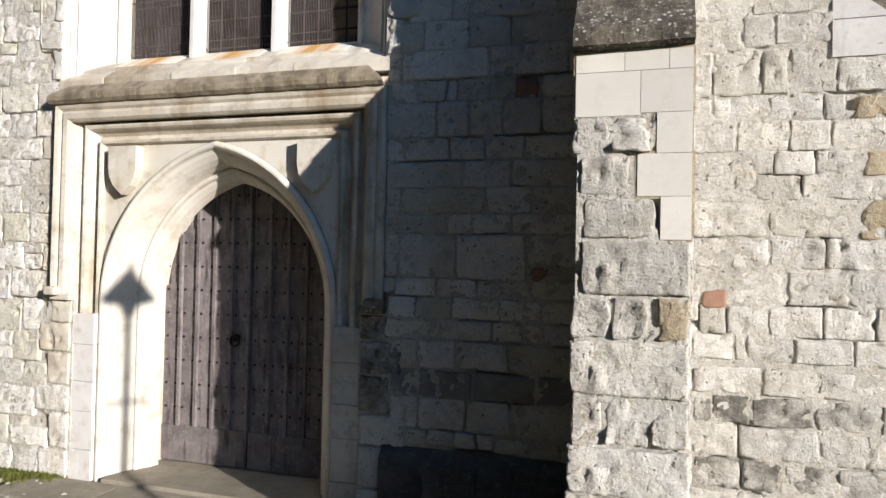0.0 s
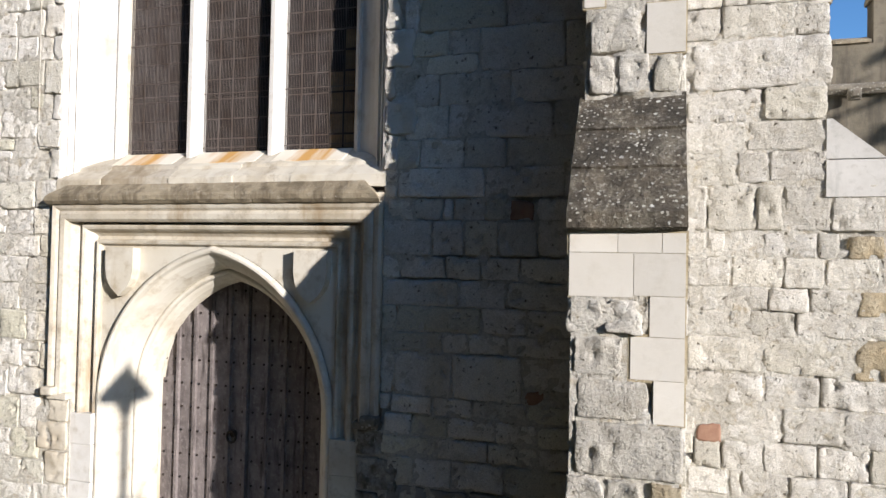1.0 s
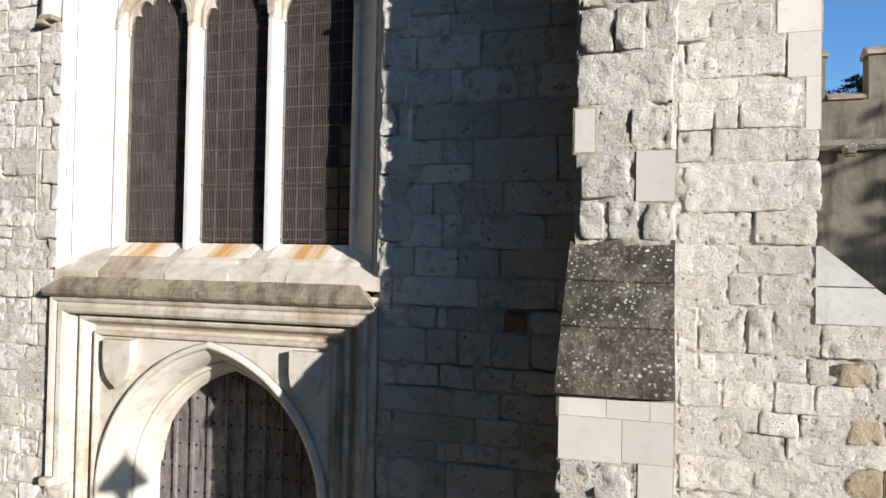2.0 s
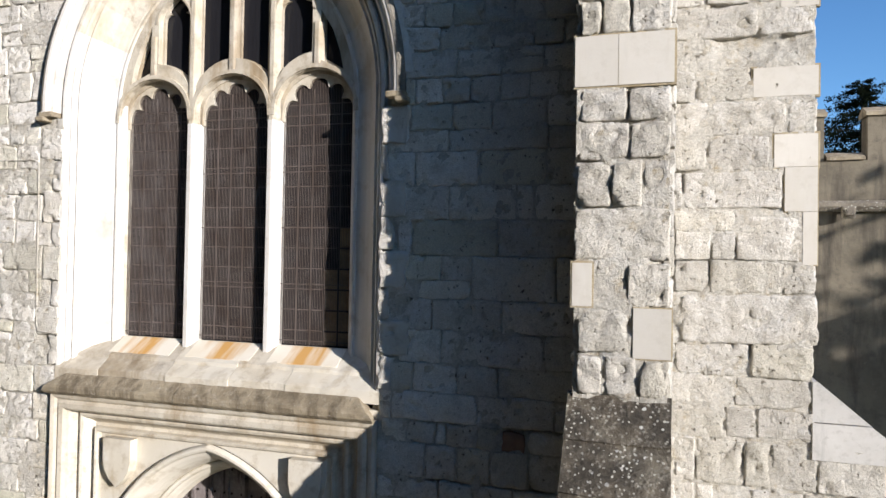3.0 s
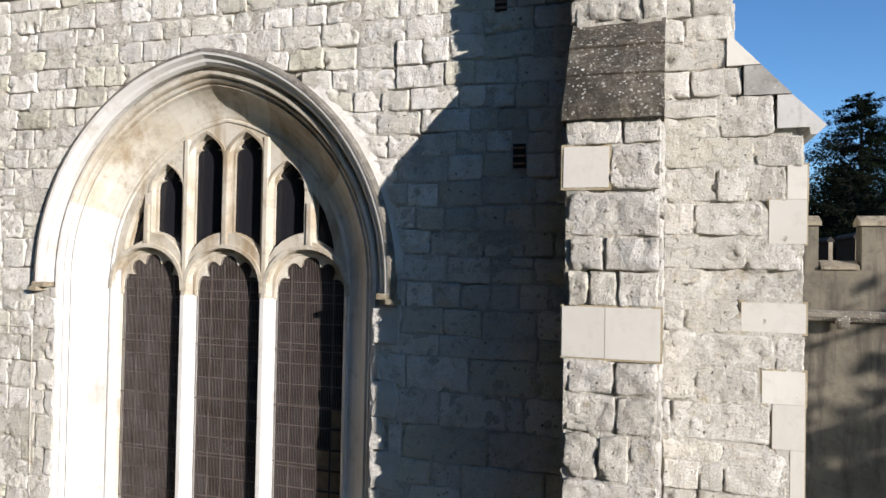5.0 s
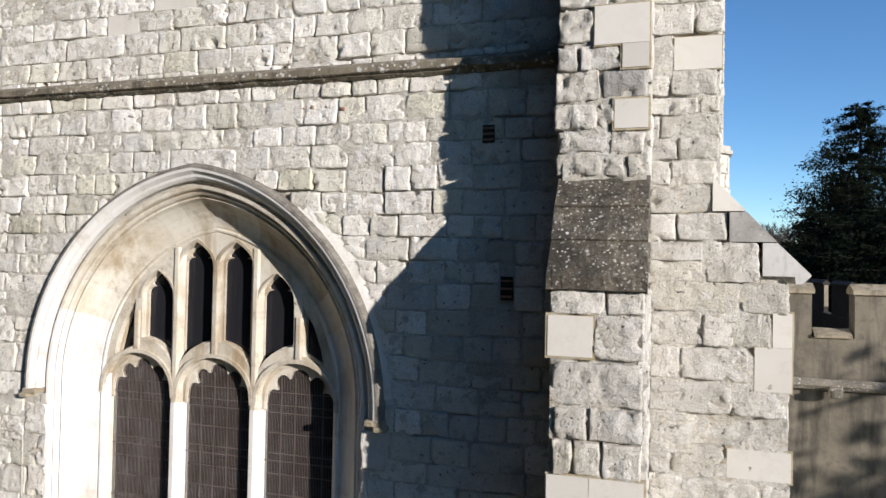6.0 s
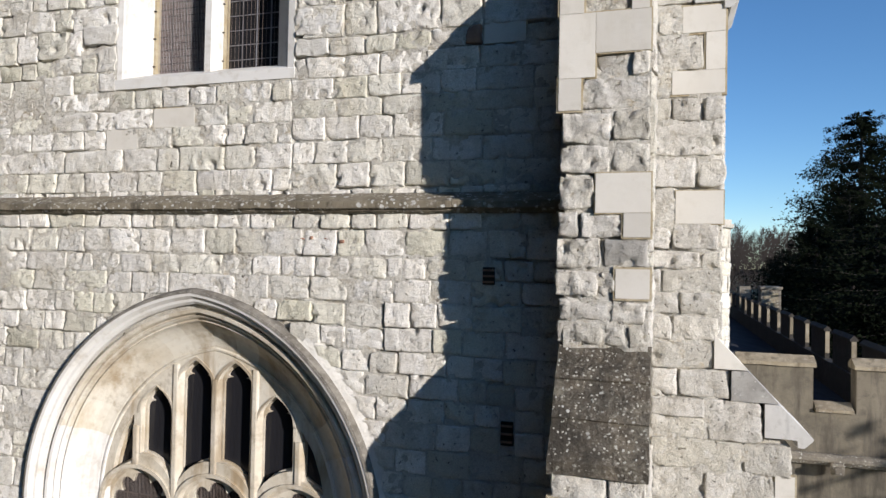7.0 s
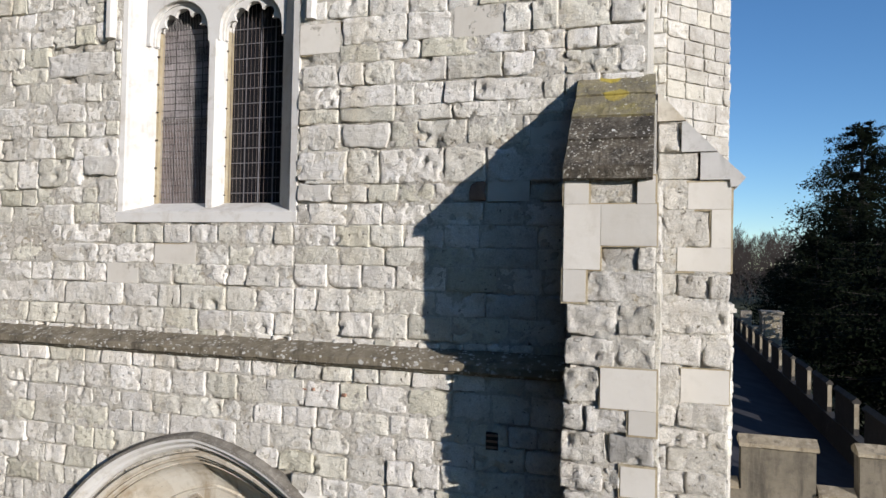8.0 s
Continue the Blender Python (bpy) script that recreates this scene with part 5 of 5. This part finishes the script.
B_TOP = ((8.48, 8.63, 3.39, 3.53, 3.72, 3.85),
    (8.26, 8.47, 3.40, 3.85),
    (8.06, 8.25, 3.40, 3.68, 3.86),
    (7.83, 8.05, 3.41, 3.55),
    (7.67, 7.83, 3.41, 3.54, 3.82),
    (7.55, 7.66, 3.41, 3.71, 3.84),
    (7.40, 7.54, 3.41, 3.48, 3.84),
    (7.26, 7.40, 3.41, 3.59, 3.84),
    (7.10, 7.25, 3.41, 3.55, 3.83),
    (6.92, 7.09, 3.42, 3.80),
    (6.75, 6.92, 3.42, 3.59, 3.89),
    (6.62, 6.74, 3.42, 3.75),
    (6.49, 6.62, 3.42, 3.75),
    (6.49, 6.74, 3.76, 4.08),
    (6.30, 6.49, 3.42, 3.97, 4.24),
    (6.09, 6.30, 3.43, 3.75, 3.94, 4.14),
    (5.88, 6.08, 3.43, 3.62, 4.02),
    (5.67, 5.87, 3.43, 3.93, 4.23))
UP_RIGHT = ((10.30, 10.50, 1.11, 1.63, 1.97),
    (10.16, 10.30, 1.08, 1.42, 1.74, 2.17, 2.51, 2.79),
    (9.99, 10.16, 0.77, 1.08, 1.29, 1.54, 1.94, 2.35, 2.58, 2.79),
    (9.82, 9.98, 0.74, 1.09, 1.55, 1.70, 1.92, 2.15, 2.64, 2.79),
    (9.71, 9.82, 0.75, 1.09, 1.55, 1.99, 2.42, 2.79),
    (9.51, 9.70, 0.76, 1.11),
    (9.51, 9.70, 1.52, 1.73, 2.10, 2.50),
    (9.25, 9.50, 0.82, 1.17, 1.43, 1.93, 2.25, 2.80),
    (9.11, 9.24, 1.04, 1.34, 1.59, 1.87, 2.12),
    (8.94, 9.10, 0.85, 1.18, 1.46, 1.83, 2.23, 2.53, 2.81),
    (8.78, 8.94, 0.73, 1.09, 1.37, 1.64, 1.94, 2.21, 2.62, 2.81),
    (8.64, 8.78, 0.74, 1.12, 1.49, 1.84, 2.17, 2.62, 2.81),
    (8.47, 8.64, 0.74, 1.03, 1.31, 1.58, 1.97, 2.34, 2.66, 2.81),
    (8.29, 8.46, 0.75, 0.94, 1.22, 1.50, 1.89, 2.26, 2.62, 2.81),
    (8.11, 8.29, 0.75, 1.13, 1.40, 1.68, 2.02, 2.43, 2.82))
UP_LEFT = ((8.79, 8.94, -1.84, -1.53, -1.01, -0.75, -0.47, -0.22, 0.05, 0.28, 0.56, 0.73),
    (8.62, 8.78, -2.23, -2.10, -1.74, -1.13, -0.56),
    (8.62, 8.78, -0.13, 0.16, 0.39, 0.74),
    (8.46, 8.62, -2.22, -1.85, -1.61, -1.27, -1.04),
    (8.46, 8.62, -0.69, -0.37, -0.05, 0.14, 0.32, 0.62, 0.74),
    (8.26, 8.45, -2.21, -1.48, -0.85, -0.51, -0.29, 0.14, 0.42, 0.75),
    (8.09, 8.26, -2.21, -1.88, -1.56, -1.25, -0.99, -0.70, -0.45, -0.12, 0.20, 0.58, 0.75))
ARCH_TOP = ((7.79, 7.905, -2.06, -1.83, -1.52, -1.13, -0.96, -0.65, -0.43, -0.24, 0.16, 0.46, 0.68, 0.84, 1.06, 1.31, 1.51, 1.76, 2.06, 2.30, 2.57),
    (7.59, 7.78, -2.05, -1.70, -1.40, -1.13, -0.87, -0.56, -0.26, 0.06, 0.34, 0.59, 0.92, 1.20, 1.42, 1.73, 2.06, 2.34, 2.61),
    (7.43, 7.58, -2.04, -1.73, -1.30, -1.03, -0.75, -0.44, -0.17, 0.22, 0.49, 0.74, 1.02, 1.31, 1.60, 1.90, 2.19, 2.46),
    (7.26, 7.43, -2.03, -1.66, -1.32, -0.88, -0.63, -0.27, 0.35, 0.64, 0.98, 1.30, 1.65, 1.94, 2.23, 2.58))
SHADE = ((5.02, 5.17, 1.45, 1.95, 2.65, 2.90),
    (4.78, 5.02, 1.46, 1.71, 2.17, 2.64, 2.90),
    (4.54, 4.78, 1.58, 1.96, 2.44, 2.56, 2.91),
    (4.29, 4.54, 1.58, 1.69, 2.31, 2.91),
    (3.99, 4.29, 2.13, 2.71, 2.91),
    (4.12, 4.29, 1.46, 1.91, 2.13),
    (3.99, 4.12, 1.47, 1.74, 2.13),
    (3.77, 3.99, 1.48, 1.85, 2.35, 2.92),
    (3.54, 3.77, 1.59, 1.92, 2.64, 2.92),
    (3.34, 3.54, 1.52, 1.72, 2.04, 2.33, 2.92),
    (3.14, 3.34, 1.56, 2.19, 2.72, 2.93))
SHADE_LOW = ((3.13, 3.34, 1.49, 1.96, 2.18, 2.43, 2.84),
    (2.98, 3.13, 1.49, 1.68, 1.89, 1.97, 2.19, 2.35),
    (2.98, 3.13, 2.54, 2.84),
    (2.74, 2.98, 1.41, 1.82, 2.05, 2.29, 2.55, 2.84),
    (2.58, 2.73, 1.42, 1.59, 1.92, 2.17, 2.44, 2.85),
    (2.39, 2.57, 1.41, 2.02, 2.35, 2.85),
    (2.22, 2.39, 1.41, 1.57, 2.18, 2.49, 2.85),
    (2.08, 2.21, 1.49, 1.91, 2.09, 2.36, 2.85),
    (1.77, 2.07, 1.56, 1.98, 2.46),
    (1.87, 2.07, 2.46, 2.86),
    (1.65, 1.77, 1.54, 1.85, 2.13, 2.50, 2.86),
    (1.50, 1.64, 1.49, 1.69, 1.96, 2.29, 2.57, 2.86),
    (1.36, 1.49, 1.47, 1.88, 2.24, 2.58, 2.87),
    (1.16, 1.35, 1.51, 1.72, 1.99, 2.35, 2.87),
    (0.96, 1.15, 1.52, 1.73, 2.11, 2.54, 2.87),
    (0.74, 0.96, 1.52, 1.73, 2.07, 2.38, 2.87))


def low_gap(z):
    if z < 3.3:
        return [(-1.455, 1.455)]
    if z < 5.5:
        return [(-1.50, 1.50)]
    R = 1.62 + .2
    k = R * R - (z - 5.5) ** 2
    if k <= .04:
        return []
    h = math.sqrt(k) - .2
    return [(-h, h)] if h > 0 else []


mortar_bed(wall_low, -3.0, 2.93, GROUND - .03, 7.95, .002, low_gap)
mortar_bed(wall_up, -3.0, 3.33, 8.02, TOP, .112, lambda z: [(-.945, .745)] if 8.97 < z < 11.36 else [])
for fy, za, zb in ((-1.34, GROUND - .03, 2.86), (-.89, 3.5, 6.46), (-.53, 7.04, 9.18)):
    mortar_bed(butA, AX0 + .012, AX1 - .012, za, zb, fy, sink=.001)
for xr, za, zb in ((4.685, GROUND - .03, 3.12), (4.24, 3.12, 6.48), (3.825, 6.48, 9.18), (3.66, 9.18, 9.42), (3.55, 9.42, 9.60)):
    mortar_bed(butB, 3.415, xr, za, zb, 0.0, sink=-.001)
mass = Mass(lambda u, z: u < -1.5 or z < .9 or (z > 6.9 and u < 0))
F = Face(wall_low, "front", .003, mass)
for s in (-1, 1):
    zz = 3.32
    i = 0
    while zz < 5.35:
        h = rs.uniform(.2, .3)
        w = (.09, .21)[i % 2] + rs.uniform(-.03, .04)
        F.special("patch", *sorted((s * 1.44, s * (1.455 + w))), zz, min(zz + h, 5.4) + .01, .016 if s > 0 else .008, joint=0)
        zz += h
        i += 1
for s in (-1, 1):
    zz = GROUND
    for h, w in ((.24, .12), (.30, .02), (.22, .17), (.27, .05), (.24, .14), (.19, .03)):
        F.special("quoin" if s < 0 else "mossy", *sorted((s * 1.285, s * (1.47 + w))), zz, zz + h, .004)
        zz += h
for a in ((2.36, 2.53, 2.97, 3.12), (2.48, 2.62, 1.76, 1.87)):
    F.special("brick", *a, out=0)
F.special("ochre", -1.91, -1.49, .28, .46)
for x, z, h in ((2.355, 7.47, .12), (2.50, 6.41, .16)):
    F.block(x - .05, x + .05, z - h / 2 - .01, z + h / 2 + .01)
for a, b, z in ((.86, .95, 7.70), (.98, 1.04, 7.705), (1.08, 1.17, 7.70), (1.22, 1.30, 7.68), (-.68, -.60, 7.715), (-1.70, -1.60, 7.72)):
    F.put("brick", a, b - rs.uniform(0, .04), z + rs.uniform(0, .012), z + .028, .008)
F.rows(SHADE, gap=low_gap, end=2.93)
F.rows(SHADE_LOW[1:14], gap=low_gap, end=2.93)
F.rows(SHADE_LOW[14:15], "dark", gap=low_gap, end=2.93)
F.rows(SHADE_LOW[15:], "damp", gap=low_gap, end=2.93)
F.rows(ARCH_TOP, gap=low_gap, end=2.93)
F.lay(-3.0, -1.3, courses(GROUND, 3.3, .18, .25), .2, .46, gap=low_gap)
F.lay(1.3, 2.93, [.62, .74] + sorted({r[1] for r in SHADE_LOW}), .12, .6, gap=low_gap)
F.lay(-3.0, -.8, courses(3.3, 6.25, .17, .23), .18, .42, gap=low_gap)
F.lay(.8, 2.93, [3.34, 3.54, 3.77, 3.99, 4.29, 4.54, 4.78, 5.02, 5.17, 5.36, 5.53, 5.72, 5.9, 6.08, 6.25], .2, .7, gap=low_gap)
F.lay(-3.0, 2.93, [6.25, 6.42, 6.58, 6.75, 6.92, 7.09, 7.26, 7.43, 7.585, 7.785, 7.905], .2, .45, gap=low_gap)
mass.done("rubble", wall_low, "further rough ragstone blocks")

mass = Mass(lambda u, z: z > 10.95 or u < -2.35)
F = Face(wall_up, "front", .113, mass)
for a in ((1.99, 2.36, 10.29, 10.51), (2.56, 2.83, 9.48, 9.66), (2.26, 2.56, 9.11, 9.26), (-2.20, -1.88, 8.77, 8.94), (-.55, -.15, 8.62, 8.78), (-1.03, -.71, 8.45, 8.64), (.75, 1.09, 10.25, 10.48)):
    F.special("ashlar", *a)
for a in ((1.12, 1.51, 9.51, 9.70), (-1.73, -1.01, 10.21, 10.43), (-1.32, -.94, 9.35, 9.53), (.745, 1.16, 9.27, 9.49), (.745, 1.05, 9.11, 9.26), (-1.16, -.945, 9.12, 9.33)):
    F.special("patch", *a, out=.008, joint=0)
F.special("brick", 2.12, 2.25, 9.11, 9.26)
F.rows(UP_RIGHT)
F.rows(UP_LEFT)
F.lay(-3.0, 3.32, [8.04, 8.10, 8.27, 8.455, 8.62, 8.785, 8.94, 9.105, 9.245, 9.5, 9.7, 9.82, 9.985, 10.16, 10.30, 10.5] + courses(10.66, TOP, .15, .2), .17, .42, gap=lambda z: [(-.945, .745)] if 8.95 < z < 11.36 else [])
mass.done("rubble", wall_up, "further rough ragstone blocks")

F = Face(plinth, "front", -.072)
F.lay(1.48, 2.93, [GROUND, .27, .5], .28, .6, "damp", dark=0)
# buttress A
def jagged(face, a, kind="bold", inset=-.008):
    """A rough stone whose outer end stands in or out of the corner."""
    u0, u1, z0, z1 = a
    if u0 < AX0 + .02:
        u0 = AX0 + rs.uniform(inset, .034)
    face.special(kind, u0, u1, z0, z1, out=rs.uniform(-.006, .012), joint=.002)


F = Face(butA, "front", -1.34 + .003)
for a in ((2.925, 3.14, 2.75, 2.84), (3.14, 3.33, 2.75, 2.84), (3.33, 3.43, 2.75, 2.84), (2.925, 3.21, 2.55, 2.75), (3.21, 3.43, 2.56, 2.75), (3.28, 3.43, 2.38, 2.56), (3.20, 3.43, 2.19, 2.38), (3.30, 3.43, 2.0, 2.19)):
    F.special("ashlar", *a, out=.012)
for a in ((2.93, 3.08, 2.38, 2.55), (3.08, 3.26, 2.38, 2.55), (2.94, 3.17, 2.19, 2.38), (2.96, 3.29, 2.0, 2.19), (2.925, 3.43, 1.75, 2.0), (2.925, 3.10, 1.55, 1.75), (3.10, 3.26, 1.55, 1.75), (2.925, 3.43, 1.30, 1.55),
          (2.925, 3.07, 1.08, 1.30), (3.07, 3.27, 1.08, 1.30), (3.27, 3.43, 1.08, 1.30), (2.925, 3.44, .86, 1.08)):
    jagged(F, a, "eroded" if a[3] > 2.3 or a[2] in (1.08, 1.55) else "bold", -.028)
F.special("ochre", 3.29, 3.43, 1.55, 1.75)
F.lay(AX0, AX1, courses(GROUND, .86, .18, .25), .18, .34, "bold", jag=.03)
F = Face(butA, "front", -.89 + .003)
for a in ((2.925, 3.03, 4.03, 4.26), (3.24, 3.43, 3.77, 4.03), (2.925, 3.15, 5.19, 5.46), (3.15, 3.43, 5.19, 5.46), (2.92, 3.16, 6.09, 6.31)):
    F.special("ashlar", *a, out=.014)
for a in ((2.93, 3.42, 5.83, 6.07), (2.93, 3.14, 5.65, 5.83), (3.14, 3.42, 5.65, 5.83), (2.93, 3.06, 5.46, 5.65), (3.06, 3.21, 5.46, 5.65), (3.21, 3.42, 5.46, 5.65), (2.93, 3.20, 5.0, 5.18), (3.20, 3.42, 5.0, 5.18),
          (2.93, 3.21, 4.80, 5.0), (3.21, 3.42, 4.80, 5.0), (2.93, 3.12, 4.55, 4.80), (3.12, 3.28, 4.55, 4.80), (3.28, 3.42, 4.55, 4.80), (2.93, 3.42, 4.27, 4.55),
          (3.032, 3.12, 4.035, 4.265), (3.122, 3.20, 4.035, 4.265), (3.205, 3.425, 4.035, 4.265), (2.93, 3.228, 3.785, 4.025), (2.93, 3.09, 3.57, 3.78), (3.095, 3.265, 3.57, 3.78), (3.27, 3.42, 3.57, 3.765)):
    jagged(F, a)
F.lay(AX0, AX1, [3.57, 3.77, 4.03, 4.27], .12, .26, "bold", jag=.006)
F.lay(AX0, AX1, [6.07, 6.31, 6.46], .14, .3, "bold")
F = Face(butA, "front", -.53 + .003)
for a in ((3.11, 3.42, 7.86, 8.09), (3.27, 3.42, 7.72, 7.86), (3.23, 3.42, 7.37, 7.54), (2.888, 3.03, 9.03, 9.19), (3.30, 3.40, 9.03, 9.19), (2.888, 3.10, 8.65, 9.03), (3.10, 3.41, 8.79, 9.03), (2.888, 3.02, 8.46, 8.65)):
    F.special("ashlar", *a, out=.026)
F.special("dark", 3.15, 3.41, 7.54, 7.72)
for a in ((3.03, 3.30, 9.03, 9.18), (3.10, 3.30, 8.65, 8.79), (3.30, 3.41, 8.65, 8.79), (3.02, 3.41, 8.46, 8.65)):
    jagged(F, a)
F.lay(2.90, 3.40, [7.08, 7.22, 7.37, 7.54, 7.72, 7.87, 8.09, 8.28, 8.46], .13, .36, "eroded", dark=0, ochre=0, jag=.03)
# its left and right cheeks
for facing, plane in (("left", AX0 + .02), ("right", AX1 - .006)):
    F = Face(butA, facing, plane)
    for z0, z1, out_ in ((GROUND, 2.84, 1.32), (3.5, 6.44, .87), (7.05, 9.15, .51)):
        if facing == "left":
            F.lay(.02, out_, courses(z0, z1, .19, .28), .2, .42, "bold")
        else:
            F.lay(-out_, -.02, courses(z0, z1, .19, .28), .2, .42, "bold")

# buttress B
F = Face(butB, "front", .003)
for a in ((3.59, 3.845, 9.04, 9.21), (3.73, 3.845, 8.80, 9.04), (3.53, 3.845, 8.65, 8.80), (3.56, 3.845, 7.83, 8.04), (3.90, 4.26, 5.29, 5.47), (4.02, 4.26, 4.86, 5.06), (4.08, 4.26, 4.59, 4.86), (4.18, 4.26, 4.27, 4.59),
          (4.15, 4.26, 6.10, 6.31), (4.05, 4.26, 5.83, 6.10)):
    F.special("ashlar", *a, out=.012)
for a in ((4.35, 4.55, 2.75, 2.90), (4.40, 4.6, 2.42, 2.58), (4.39, 4.6, 2.05, 2.30)):
    F.special("ochre", *a)
F.special("brick", 3.54, 3.69, 1.63, 1.76)
for a in ((3.43, 3.58, 9.03, 9.21), (3.43, 3.72, 8.80, 9.03), (3.43, 3.53, 8.64, 8.80)):
    F.special("bold", *a, out=0.0, joint=.002)
F.rows(B_LOW, "bold")
F.rows(B_FOOT[::2], "bold")
F.rows(B_FOOT[1::2], "mossy")
F.rows(B_MID, "bold")
F.rows(B_TOP, "bold")
F.lay(3.41, 4.70, [GROUND, .2, .38, .56, .75, .95, 1.13, 1.3, 1.48, 1.67, 1.875, 2.07, 2.29, 2.44, 2.58, 2.76, 2.92, 3.12], .1, .46, "bold")
F.lay(3.41, 4.26, [3.14, 3.2, 3.38, 3.58], .18, .4, "bold")
for a in ((3.40, 3.54, 9.405, 9.595), (3.40, 3.655, 9.225, 9.40)):
    F.special("bold", *a, out=0.0, joint=.002)
F = Face(butB, "right", 4.24)
F.lay(.03, .49, courses(3.6, 6.45, .19, .26), .18, .4, "bold")
F = Face(butB, "right", 3.825)
F.lay(.03, .49, courses(7.1, 9.15, .19, .26), .18, .4, "bold")
F = Face(butB, "right", 4.69)
F.lay(.03, .49, courses(GROUND, 3.1, .19, .26), .18, .4, "bold")

# turret: small stones on its two seen faces
mass = Mass(lambda u, z: True)
for r, z0, z1 in ((1.56, 6.2, 8.08), (1.475, 8.21, TOP + 1.6)):
    ap = r * math.cos(radians(22.5))
    wd = 2 * r * math.sin(radians(22.5))
    for ang in (-90, -45, 0):
        n = Vector((math.cos(radians(ang)), math.sin(radians(ang)), 0))
        c0 = Vector((2.89, 5.91, 0)) + n * (ap + .004)
        zs = courses(z0, z1, .17, .25)
        for a, b in zip(zs, zs[1:]):
            u = -wd / 2
            while u < wd / 2 - .02:
                w = min(rs.uniform(.2, .48), wd / 2 - u)
                me, sx_, sz_ = stone_mesh(rs.choice(("turret", "turret", "bold")), max(.03, w - .002), b - a - .002)
                m = Matrix.Translation(c0 + Vector((0, 0, (a + b) / 2))) @ pose(0, 0, 0, 0, 0, ang + 90) @ Matrix.Translation((u + w / 2, 0, 0)) @ Matrix.Diagonal((sx_, 1, sz_, 1))
                if ang == -45 and 8.3 < a < 12.2:
                    ob = new("stone", me)
                    ob.parent = tur
                    ob.matrix_basis = m
                else:
                    mass.take(me, m)
                u += w
mass.done("rubble", tur, "small rough ragstone blocks")
